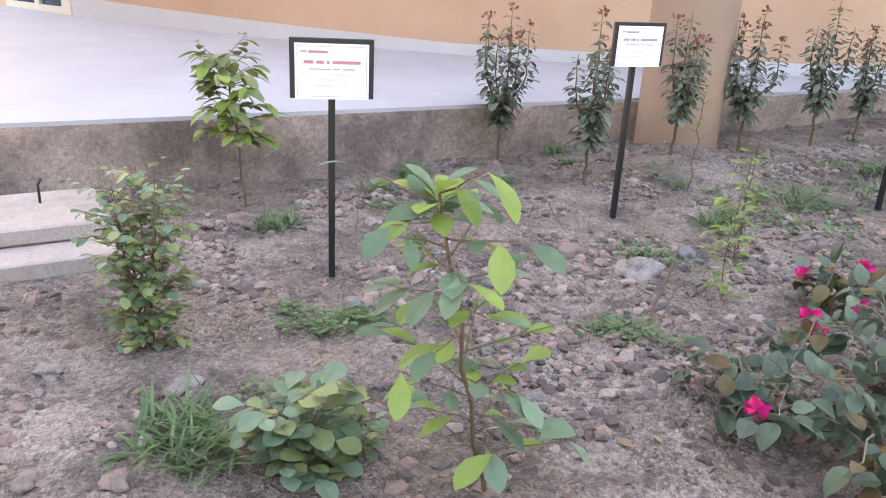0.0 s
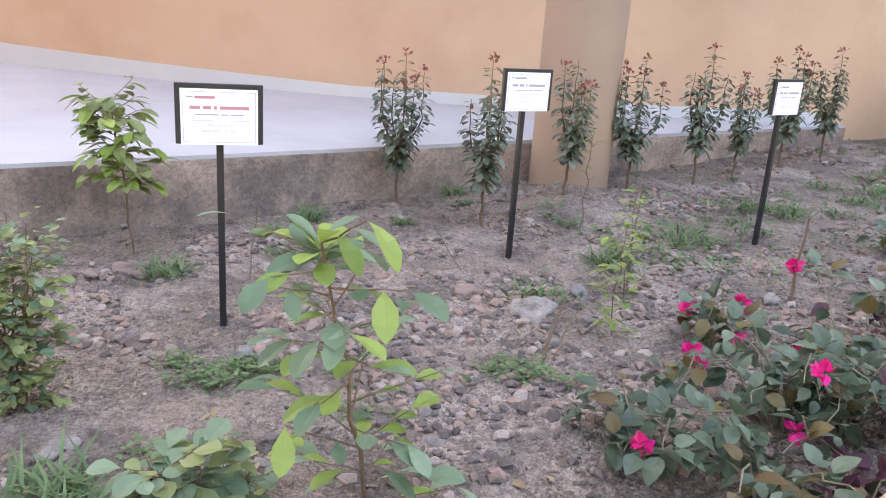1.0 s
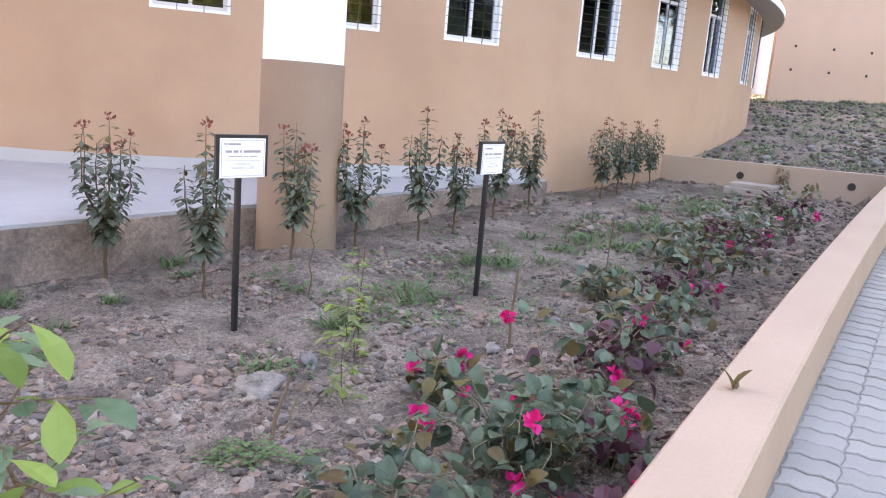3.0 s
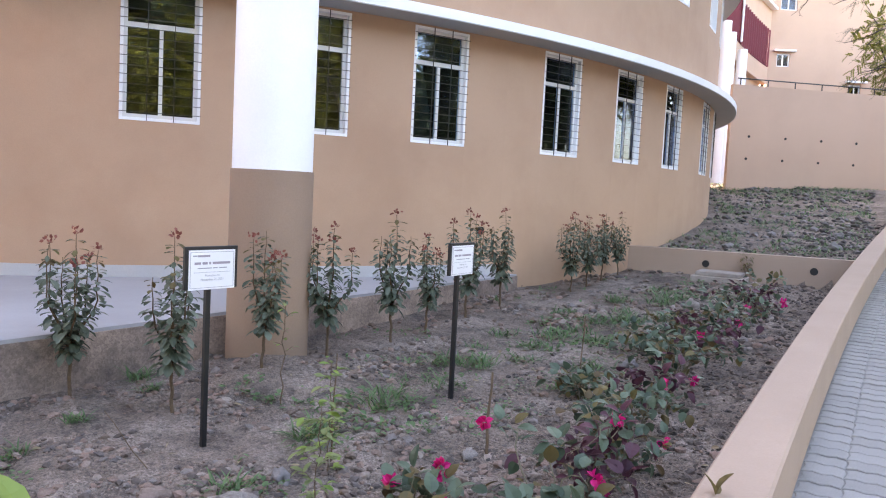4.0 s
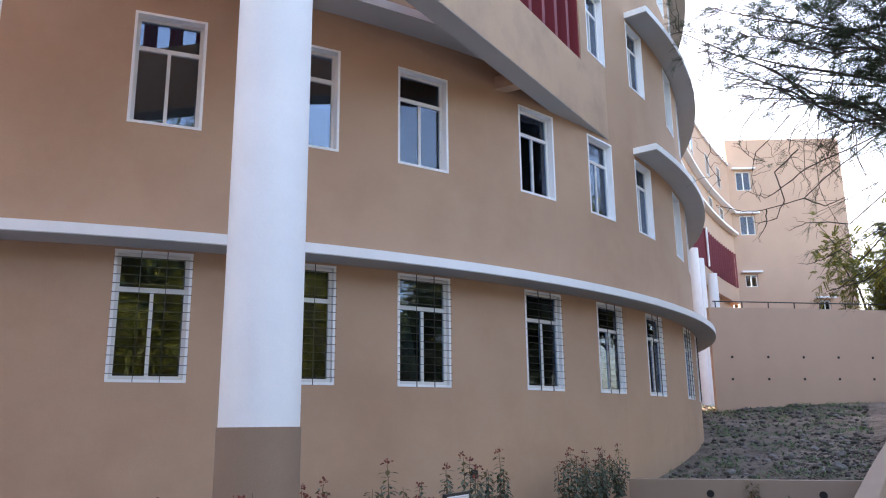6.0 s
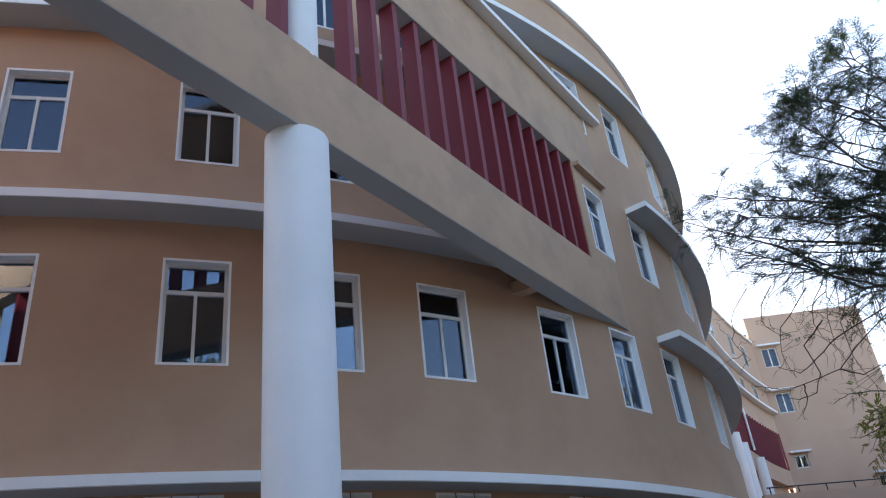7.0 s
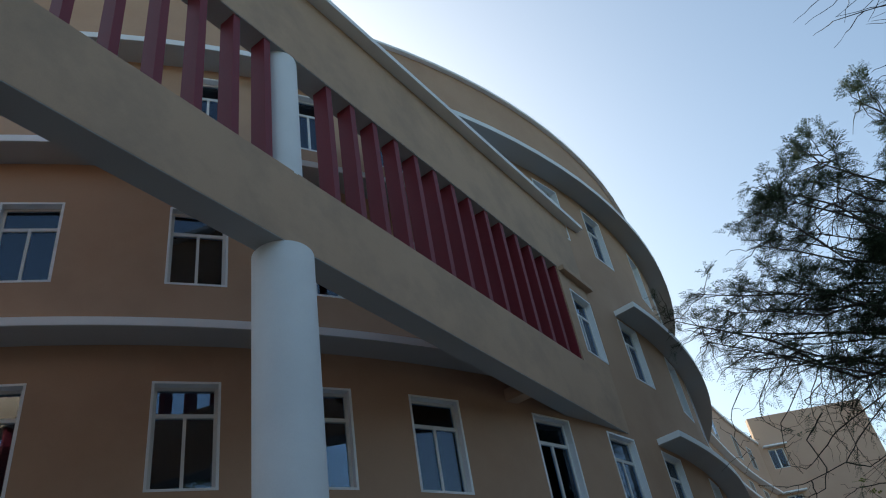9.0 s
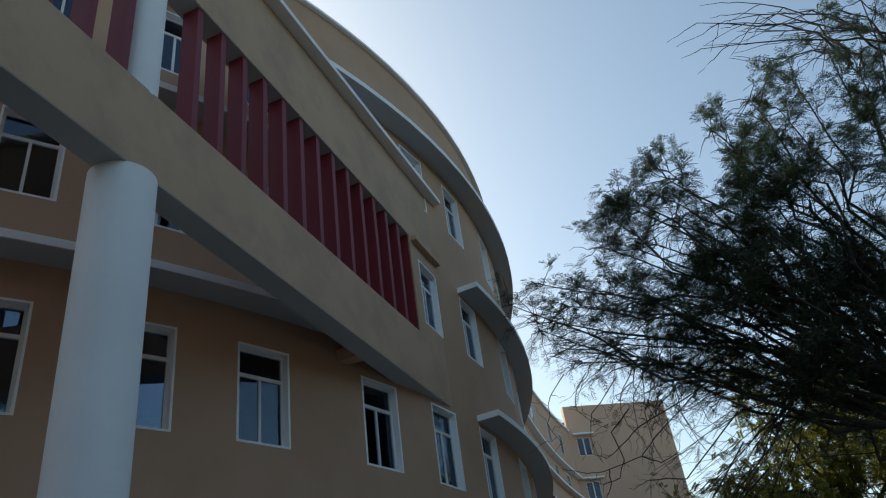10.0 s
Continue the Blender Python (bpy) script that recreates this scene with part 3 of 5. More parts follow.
def flat_text(text, size, x, z, material, parent):
    cu = bpy.data.curves.new("lettering", "FONT")
    cu.body, cu.size, cu.align_x = text, size, "CENTER"
    cu.materials.append(material)
    ob = new("lettering", cu)
    ob.parent = parent
    ob.matrix_basis = Matrix.Translation((x, -0.0515, z)) @ Matrix.Rotation(radians(90), 4, "X")
    return ob


def sign(x, y, zb, ang, label="", top=1.232, size=1.0, ink=None, date="November 21, 2021"):
    """A board on a square post: its top edge's height and its size against the first board."""
    t = thing("sign", label, "sign", "garden signs")
    ink = ink or M_INKRED

    def up(z):
        return top - (1.232 - z) * size
    bm = bmesh.new()
    box(bm, -0.017, 0.017, -0.017, 0.017, -0.15, up(0.97))
    bevel_all(bm, 0.003)
    part("post", bm, M_BLACK, t, "black square steel post")
    bm = bmesh.new()
    box(bm, -0.203 * size, 0.203 * size, -0.045, -0.018, up(0.945), up(1.232))
    bevel_all(bm, 0.003)
    part("frame", bm, M_BLACK, t, "black board frame")
    bm = bmesh.new()
    box(bm, -0.178 * size, 0.178 * size, -0.049, -0.044, up(0.943), up(1.208))
    pl = part("plaque", bm, M_PLAQUE, t, "white printed sheet")
    bm = bmesh.new()
    grid_plate(bm, [-0.168 * size, -0.1655 * size, 0.1655 * size, 0.168 * size], [up(0.955), up(0.9575), up(1.193), up(1.1955)], -0.0505, -0.049, lambda i, j: not (i == 1 and j == 1))
    part("border_line", bm, M_INK, pl)
    for nm, x0, x1, z0, z1, mt in (("logo_bar", -0.15, -0.118, 1.166, 1.174, M_INK), ("red_bar", -0.113, -0.02, 1.162, 1.175, ink), ("name_bar", -0.136, -0.088, 1.112, 1.128, ink), ("name_bar", -0.076, -0.038, 1.112, 1.128, ink),
                                   ("name_bar", -0.026, -0.012, 1.112, 1.128, ink), ("name_bar", 0.002, 0.138, 1.112, 1.128, ink), ("title_bar", -0.112, -0.005, 1.084, 1.090, M_INK), ("title_bar", 0.004, 0.04, 1.084, 1.090, M_INK), ("title_bar", 0.05, 0.112, 1.084, 1.090, M_INK), ("rule_line", -0.14, 0.14, 1.058, 1.060, M_INK)):
        bm = bmesh.new()
        box(bm, x0 * size, x1 * size, -0.0508, -0.049, up(z0), up(z1))
        part(nm, bm, mt, pl)
    flat_text("Plantation on", 0.021 * size, 0.0, up(1.031), M_INK, pl)
    flat_text(date, 0.022 * size, 0.0, up(1.004), M_INK, pl)
    t.matrix_basis = Matrix.Translation((x, y, zb)) @ Matrix.Rotation(radians(ang), 4, "Z")
    return t


sign(-0.405, 4.045, 0.285, 8, "white plaque with red heading, black frame and black post")
sign(1.405, 5.20, 0.305, 20, "white plaque with small print, black frame and black post", 1.290, 0.94, M_INKGREY)
sign(3.488, 5.56, 0.37, 26, "white plaque turned aside, black frame and black post", 1.235, 0.90, M_INKGREY)


# ---- plants ----
def leaf_mat(name, base, second, trans=0.35, rough=0.5):
    """Leaves: two greens, picked leaf by leaf, with light through the blade."""
    m = bpy.data.materials.new(name)
    m.use_nodes = True
    t = m.node_tree
    n, l = t.nodes, t.links
    b = n["Principled BSDF"]
    b.inputs["Roughness"].default_value = rough
    b.inputs["Specular IOR Level"].default_value = 0.35
    geo = n.new("ShaderNodeNewGeometry")
    tc = n.new("ShaderNodeTexCoord")
    nz = n.new("ShaderNodeTexNoise")
    nz.inputs["Scale"].default_value = 25.0
    l.new(tc.outputs["Object"], nz.inputs["Vector"])
    ad = n.new("ShaderNodeMath")
    ad.operation = "MULTIPLY_ADD"
    l.new(nz.outputs["Fac"], ad.inputs[0])
    ad.inputs[1].default_value = 0.5
    l.new(geo.outputs["Random Per Island"], ad.inputs[2])
    rg = n.new("ShaderNodeMapRange")
    rg.inputs["From Min"].default_value, rg.inputs["From Max"].default_value = 0.2, 1.3
    l.new(ad.outputs[0], rg.inputs["Value"])
    mx = n.new("ShaderNodeMix")
    mx.data_type = "RGBA"
    l.new(rg.outputs["Result"], mx.inputs["Factor"])
    mx.inputs["A"].default_value, mx.inputs["B"].default_value = (*base, 1), (*second, 1)
    l.new(mx.outputs["Result"], b.inputs["Base Color"])
    tr = n.new("ShaderNodeBsdfTranslucent")
    l.new(mx.outputs["Result"], tr.inputs["Color"])
    ms = n.new("ShaderNodeMixShader")
    ms.inputs["Fac"].default_value = trans
    l.new(b.outputs["BSDF"], ms.inputs[1])
    l.new(tr.outputs["BSDF"], ms.inputs[2])
    l.new(ms.outputs["Shader"], n["Material Output"].inputs["Surface"])
    return m


M_LEAF_DARK = leaf_mat("dark glossy leaves", (0.060, 0.082, 0.056), (0.200, 0.235, 0.175))
M_LEAF_BLUE = leaf_mat("dull blue-green leaves", (0.085, 0.150, 0.080), (0.20, 0.285, 0.175))
M_LEAF_BOUG = leaf_mat("dull heart-shaped leaves", (0.034, 0.060, 0.036), (0.135, 0.185, 0.118), 0.3, 0.42)
M_LEAF_LIGHT = leaf_mat("fresh yellow-green leaves", (0.13, 0.215, 0.045), (0.27, 0.36, 0.085))
M_LEAF_SHRUB = leaf_mat("pale shrub leaves", (0.13, 0.17, 0.065), (0.28, 0.32, 0.13))
M_LEAF_BRONZE = leaf_mat("reddish young leaves", (0.10, 0.06, 0.025), (0.16, 0.13, 0.05))
M_LITTER = leaf_mat("dark leaf mould", (0.045, 0.032, 0.024), (0.15, 0.105, 0.075), 0.1)
M_LEAF_MAROON = leaf_mat("dark maroon leaves", (0.045, 0.014, 0.026), (0.12, 0.04, 0.055), 0.3)
M_GRASS = leaf_mat("grass blades", (0.058, 0.118, 0.048), (0.145, 0.23, 0.092))
M_TREE = leaf_mat("tree foliage", (0.028, 0.045, 0.027), (0.075, 0.105, 0.056), 0.32)
M_TREE_YEL = leaf_mat("sunlit yellow-green foliage", (0.09, 0.10, 0.018), (0.25, 0.23, 0.04), 0.5)
M_RED_FLOWER = leaf_mat("small red flowers", (0.19, 0.045, 0.035), (0.31, 0.105, 0.075), 0.25)
M_MAGENTA = leaf_mat("magenta bracts", (0.60, 0.015, 0.12), (0.75, 0.02, 0.24), 0.3)
M_STEM = mat("brown plant stem", (0.13, 0.085, 0.05), 0.9, 0.3, 20, 120, 0.3)
M_STEM_GREEN = mat("greyish green stem", (0.16, 0.14, 0.09), 0.85, 0.25, 20, 120, 0.2)
M_BARK = mat("dark tree bark", (0.05, 0.04, 0.032), 0.95, 0.3, 8, 60, 0.6)
M_DRY = leaf_mat("dry fallen leaves", (0.20, 0.14, 0.08), (0.36, 0.28, 0.17), 0.2)

rng = random.Random(7)


def vrand(r):
    return Vector((r.uniform(-1, 1), r.uniform(-1, 1), r.uniform(-1, 1)))


def add_leaf(V, F, p, way, up, ln, wd, droop=0.3, fold=0.25, wide=0.45):
    """A bent leaf with a midrib: base, two cross rows and a tip."""
    way = way.normalized()
    side = way.cross(up)
    if side.length < 1e-4:
        side = way.cross(Vector((1, 0, 0)))
    side.normalize()
    nor = side.cross(way).normalized()
    k = len(V)

    def at(u, sx):
        c = p + way * (ln * u) - nor * (droop * ln * u * u)
        return c + side * (sx * wd * 0.5) + nor * (abs(sx) * fold * wd * 0.5)
    V.append(tuple(at(0, 0)))
    if ln > 0.05 and wd > ln * .3:
        rows = [(u, math.sin(math.pi * (u ** (math.log(0.5) / math.log(min(.75, wide + .08))))) ** .75) for u in (.12, .32, .55, .78, .93)]
    else:
        rows = [(wide * 0.55, 0.8), (wide + 0.2, 0.9)]
    for u, q in rows:
        V.extend((tuple(at(u, -q)), tuple(at(u, 0)), tuple(at(u, q))))
    V.append(tuple(at(1.0, 0)))
    F.extend(((k, k + 2, k + 1), (k, k + 3, k + 2)))
    for i in range(len(rows) - 1):
        b = k + 1 + 3 * i
        F.extend(((b, b + 1, b + 4, b + 3), (b + 1, b + 2, b + 5, b + 4)))
    b = k + 1 + 3 * (len(rows) - 1)
    F.extend(((b, b + 1, b + 3), (b + 1, b + 2, b + 3)))


def add_tube(V, F, pts, r0, r1, n=6):
    """A tapered round stem along points."""
    k = len(V)
    m_ = len(pts)
    for i, p in enumerate(pts):
        d = (pts[min(i + 1, m_ - 1)] - pts[max(i - 1, 0)]).normalized()
        a = d.cross(Vector((0.31, 0.95, 0.1))).normalized()
        b = d.cross(a)
        r = r0 + (r1 - r0) * i / (m_ - 1)
        for j in range(n):
            t = 2 * math.pi * j / n
            V.append(tuple(p + a * (r * math.cos(t)) + b * (r * math.sin(t))))
    for i in range(m_ - 1):
        for j in range(n):
            F.append((k + i * n + j, k + i * n + (j + 1) % n, k + (i + 1) * n + (j + 1) % n, k + (i + 1) * n + j))
    F.append(tuple(k + j for j in range(n))[::-1])
    F.append(tuple(k + (m_ - 1) * n + j for j in range(n)))


def bent(p, q, r, wob, n=6):
    out = []
    for i in range(n + 1):
        u = i / n
        out.append(p.lerp(q, u) + vrand(r) * (wob * math.sin(math.pi * min(1, u + 0.1))))
    out[0] = p
    return out


def flowering_shrub(seed, h, stems, spread):
    """A bare foot, spreading stems with whorls of blunt drooping leaves, and loose red flower heads on thin tips."""
    r = random.Random(seed)
    t = thing("flowering_shrub", "", "shrub", "flowering shrubs by the kerb")
    V, F, LV, LF, TV, TF = [], [], [], [], [], []
    foot = Vector((r.uniform(-.03, .03), r.uniform(-.03, .03), 0.33 * h))
    add_tube(V, F, bent(Vector((0, 0, -0.08)), foot, r, 0.012), 0.015, 0.012)
    for k in range(stems):
        a = 2 * math.pi * (k + r.uniform(-.35, .35)) / stems
        hh = h * (r.uniform(0.78, .97) if k else 1.02)
        out = spread * (r.uniform(.6, 1.0) if k else .15)
        o_ = Vector((math.cos(a), math.sin(a), 0)) * out
        pts = [foot - Vector((0, 0, .04 * h))]
        for i in range(1, 9):
            u = i / 8
            pts.append(foot + o_ * min(1, 2.3 * u) + Vector((0, 0, (hh - foot.z) * u)) + vrand(r) * .010)
        tip = pts[-1]
        add_tube(V, F, pts, 0.009, 0.0025, 5)
        whorls = 13
        for i in range(whorls):
            u = 0.02 + 0.91 * i / (whorls - 1)
            f_ = u * 8
            j = min(int(f_), 7)
            p = pts[j].lerp(pts[j + 1], f_ - j)
            size = (0.074 + 0.050 * (1 - u)) * r.uniform(.75, 1.2)
            b0 = r.uniform(0, 6.28)
            n_l = r.choice((4, 5, 5, 6)) if u < .8 else 4
            for w in range(n_l):
                b = b0 + 6.283 * w / n_l + r.uniform(-.35, .35)
                el = r.uniform(-0.30, 0.35) + 0.45 * max(0, u - 0.5)
                top_ = u > .82 and r.random() < .6
                add_leaf(TV if top_ else LV, TF if top_ else LF, p + Vector((0, 0, r.uniform(-.025, .025))), Vector((math.cos(b) * math.cos(el), math.sin(b) * math.cos(el), math.sin(el))), Vector((0, 0, 1)), size * r.uniform(.75, 1.15), size * 0.47, r.uniform(.2, .75), .3, .66)
        if r.random() < 0.85:
            RV, RF = [], []
            for w in range(12):
                d = (vrand(r) + Vector((0, 0, 0.6))).normalized()
                add_leaf(RV, RF, tip + d * 0.012 + Vector((r.uniform(-.03, .03), r.uniform(-.03, .03), r.uniform(-.01, .03))), d, vrand(r), 0.032, 0.026, 0.1)
            mesh_ob("flower_head", RV, RF, M_RED_FLOWER, t, label="small red flower head")
    mesh_ob("stem", V, F, M_STEM, t, label="thin brown stems")
    mesh_ob("foliage", LV, LF, M_LEAF_DARK, t, label="dark green drooping leaves")
    mesh_ob("young_leaves", TV, TF, M_LEAF_BRONZE, t, label="reddish young leaves at the tips")
    return t


shrub_kinds = [flowering_shrub(11, 1.22, 7, 0.25), flowering_shrub(12, 1.20, 5, 0.17), flowering_shrub(13, 1.14, 5, 0.17), flowering_shrub(14, 1.22, 6, 0.25)]
shrub_at = [(0.74, 6.55, 0, 1.0), (1.36, 5.95, 1, 1.04), (2.16, 6.40, 2, 0.98), (2.95, 6.92, 3, 0.98), (3.88, 7.45, 1, 1.05), (4.45, 7.72, 2, 1.0), (5.30, 8.25, 3, 1.08), (6.10, 8.65, 1, 1.0), (7.9, 9.35, 0, 0.95), (8.5, 9.7, 3, 0.92), (9.1, 10.0, 2, 1.0), (9.6, 10.15, 1, 0.85)]
shrub_labels = ["dark-leaved shrub with several stems and red flower heads by the kerb", "slim dark-leaved shrub with red flower heads by the kerb", "medium dark-leaved shrub with reddish tips by the kerb", "tall dark-leaved shrub with red flower heads by the kerb"]
used_kind = set()
for k, (x, y, kind_, sc) in enumerate(shrub_at):
    m = Matrix.Translation((x, y, ground_z(x, y))) @ Matrix.Rotation(k * 1.7, 4, "Z") @ Matrix.Diagonal((sc, sc, sc, 1))
    if kind_ in used_kind:
        o = copy_thing(shrub_kinds[kind_], m)
    else:
        used_kind.add(kind_)
        o = shrub_kinds[kind_]
        o.matrix_basis = m
    tagged(o, shrub_labels[kind_])


def leafy_plant(name, label, cat, at, h, seed, leaf_m, leaf_len, leaf_ratio, levels, start, spread, stems=1, stem_r=0.008, per=3, droop=0.35, wide=0.5, tip_light=None, lean=(0, 0), shape=None, crown=0):
    """A sapling or bushy plant with branching stems and broad leaves."""
    r = random.Random(seed)
    t = thing(name, label, cat, at=(at[0], at[1], ground_z(*at)))
    V, F, LV, LF, YV, YF = [], [], [], [], [], []
    for k in range(stems):
        a0 = r.uniform(0, 6.28)
        sp = 0 if stems == 1 else spread * 0.6
        tip = Vector((lean[0] + math.cos(a0) * sp, lean[1] + math.sin(a0) * sp, h * (1 if stems == 1 else r.uniform(.75, 1))))
        pts = bent(Vector((r.uniform(-.02, .02), r.uniform(-.02, .02), -0.06)), tip, r, 0.018, 8)
        add_tube(V, F, pts, stem_r, stem_r * 0.4, 6)
        for i in range(levels):
            u = start + (1 - start) * (i + 0.5) / levels
            f_ = min(u * 8, 7.99)
            j = int(f_)
            p = pts[j].lerp(pts[j + 1], f_ - j)
            ww = shape(u) if shape else 1.0
            b = i * 2.4 + r.uniform(-.4, .4)
            reach = spread * ww * r.uniform(.45, 1.0)
            q = p + Vector((math.cos(b) * reach, math.sin(b) * reach, reach * r.uniform(0.1, 0.7)))
            if reach > leaf_len * 0.5:
                tw = bent(p, q, r, 0.008, 3)
                if stems == 1:
                    TV, TF = [], []
                    add_tube(TV, TF, tw, stem_r * 0.4, stem_r * 0.2, 4)
                    mesh_ob("twig", TV, TF, M_STEM, t)
                else:
                    add_tube(V, F, tw, stem_r * 0.4, stem_r * 0.2, 4)
            for w in range(per):
                pp = p.lerp(q, (w + 1) / per)
                bb = b + r.uniform(-1.2, 1.2)
                el = r.uniform(-.3, .5)
                size = leaf_len * r.uniform(.6, 1.1)
                yl = tip_light is not None and r.random() < 0.22 + 0.25 * u
                add_leaf(YV if yl else LV, YF if yl else LF, pp, Vector((math.cos(bb) * math.cos(el), math.sin(bb) * math.cos(el), math.sin(el))), Vector((r.uniform(-.3, .3), r.uniform(-.3, .3), 1)), size, size * leaf_ratio, droop * r.uniform(.4, 1.4), 0.2, wide)
        for w in range(crown):
            bb, el = w * 2.4, r.uniform(.1, 1.2)
            size = leaf_len * r.uniform(.7, 1.15)
            yl = r.random() < .4
            add_leaf(YV if yl else LV, YF if yl else LF, tip - Vector((0, 0, .10 * r.random())), Vector((math.cos(bb) * math.cos(el), math.sin(bb) * math.cos(el), math.sin(el))), Vector((r.uniform(-.3, .3), r.uniform(-.3, .3), 1)), size, size * leaf_ratio, droop, 0.2, wide)
    mesh_ob("stem", V, F, M_STEM, t, label="thin brown stem")
    mesh_ob("foliage", LV, LF, leaf_m, t, label="broad green leaves")
    if YV:
        mesh_ob("young_leaves", YV, YF, tip_light, t, label="yellow-green young leaves")
    return t


leafy_plant("sapling", "young sapling with broad soft green leaves on a thin stem", "sapling", (0.27, 2.25), 1.03, 21, M_LEAF_BLUE, 0.14, 0.55, 32, 0.2, 0.30, 1, 0.010, 3, 0.45, 0.6, M_LEAF_LIGHT, (-0.20, 0.0), lambda u: 1.15 - 0.5 * abs(u - 0.55), 14)
leafy_plant("young_tree", "young tree with bright green leaves against the apron", "sapling", (-1.10, 5.34), 1.00, 22, M_LEAF_SHRUB, 0.135, 0.62, 34, 0.48, 0.24, 1, 0.010, 6, 0.5, 0.5, M_LEAF_LIGHT, (-0.12, 0.0))
leafy_plant("bush", "dense bush of small pale green lobed leaves", "bush", (-1.13, 3.28), 0.80, 23, M_LEAF_SHRUB, 0.058, 0.8, 26, 0.05, 0.18, 8, 0.005, 4, 0.3, 0.5, M_LEAF_BLUE)
leafy_plant("weed", "leafy pale green weed on the soil", "weed", (-0.36, 2.36), 0.31, 24, M_LEAF_BLUE, 0.098, 0.8, 9, 0.1, 0.14, 7, 0.004, 3, 0.2, 0.55, M_LEAF_SHRUB)
leafy_plant("weed", "leafy green weed on the soil", "weed", (-0.20, 2.50), 0.16, 25, M_LEAF_BLUE, 0.06, 0.75, 7, 0.1, 0.1, 5, 0.004, 3, 0.2, 0.55, M_LEAF_SHRUB)
leafy_plant("seedling", "slender seedling with small pale leaves", "sapling", (2.0, 4.55), 0.66, 26, M_LEAF_SHRUB, 0.07, 0.55, 20, 0.08, 0.10, 1, 0.004, 4, 0.3, 0.5, M_LEAF_LIGHT)
leafy_plant("seedling", "slender seedling with sparse pale leaves", "sapling", (1.66, 3.85), 0.62, 27, M_LEAF_SHRUB, 0.075, 0.55, 20, 0.1, 0.11, 1, 0.004, 4, 0.3, 0.5, M_LEAF_LIGHT)
leafy_plant("seedling", "thin sapling with yellowish sparse leaves", "sapling", (2.12, 5.75), 0.80, 28, M_LEAF_SHRUB, 0.05, 0.5, 8, 0.5, 0.08, 1, 0.006, 3, 0.3, 0.5, M_LEAF_LIGHT)


leafy_plant("dry_plant", "withered plant with hanging brown leaves by the cross wall", "plant", (11.27, 8.85), 0.42, 29, M_LEAF_BRONZE, 0.09, 0.45, 12, 0.45, 0.10, 1, 0.005, 3, 0.9, 0.5)


def bougainvillea(at, h, seed, arms, reach, flowers, bronze=0.1, maroon=False):
    """Sprawling arching stems with heart-shaped leaves and magenta bracts."""
    r = random.Random(seed)
    t = thing("bougainvillea", "", "bush", "bougainvilleas beside the parapet", at=(at[0], at[1], ground_z(*at)))
    LV, LF, BV, BF = [], [], [], []
    for k in range(arms):
        a = 2 * math.pi * (k + r.uniform(-.4, .4)) / arms
        rr = reach * r.uniform(.45, 1.15)
        hh = h * r.uniform(.3, 1.1)
        pts = [Vector((r.uniform(-.05, .05), r.uniform(-.05, .05), -0.05))]
        for i in range(1, 8):
            u = i / 7
            pts.append(Vector((math.cos(a) * rr * u, math.sin(a) * rr * u, hh * math.sin(min(2.1, 2.2 * u)))) + vrand(r) * 0.03)
        V, F = [], []
        add_tube(V, F, pts, 0.006, 0.002, 5)
        mesh_ob("stem", V, F, M_STEM_GREEN, t)
        for i in range(11):
            u = 0.22 + 0.78 * i / 11
            f_ = min(u * 7, 6.99)
            j = int(f_)
            p = pts[j].lerp(pts[j + 1], f_ - j)
            for w in range(r.choice((0, 1, 1, 2, 2)) if at[0] < 3.5 else r.choice((1, 1, 2, 2))):
                d = (vrand(r) + Vector((0, 0, 0.1))).normalized()
                size = r.uniform(.04, .115) * (1.0 if at[0] < 3.5 else 0.92)
                br = r.random() < bronze
                add_leaf(BV if br else LV, BF if br else LF, p + d * 0.04, d, Vector((r.uniform(-.5, .5), r.uniform(-.5, .5), 1)), size, size * 0.78, 0.35, 0.2, 0.35)
        if flowers and k % max(1, arms // flowers) == 0:
            c = pts[-1 - (k % 2)] + Vector((0, 0, 0.04))
            for g_ in range(r.choice((1, 1, 2))):
                cc = c + vrand(r) * 0.055
                MV, MF = [], []
                for w in range(11):
                    d = vrand(r).normalized()
                    add_leaf(MV, MF, cc + d * 0.008, d, vrand(r), 0.046, 0.042, 0.2, 0.3, 0.4)
                mesh_ob("flower", MV, MF, M_MAGENTA, t, label="magenta flower bracts")
    mesh_ob("foliage", LV, LF, M_LEAF_BOUG, t, label="dull green heart-shaped leaves")
    if BV:
        mesh_ob("young_leaves", BV, BF, M_LEAF_MAROON if maroon else M_LEAF_BRONZE, t, label="dark maroon leaves" if maroon else "reddish young leaves")
    tagged(t, "sprawling bougainvillea with dark maroon leaves" if maroon else "sprawling bougainvillea with magenta flowers" if flowers else "sprawling green bougainvillea without flowers")
    return t


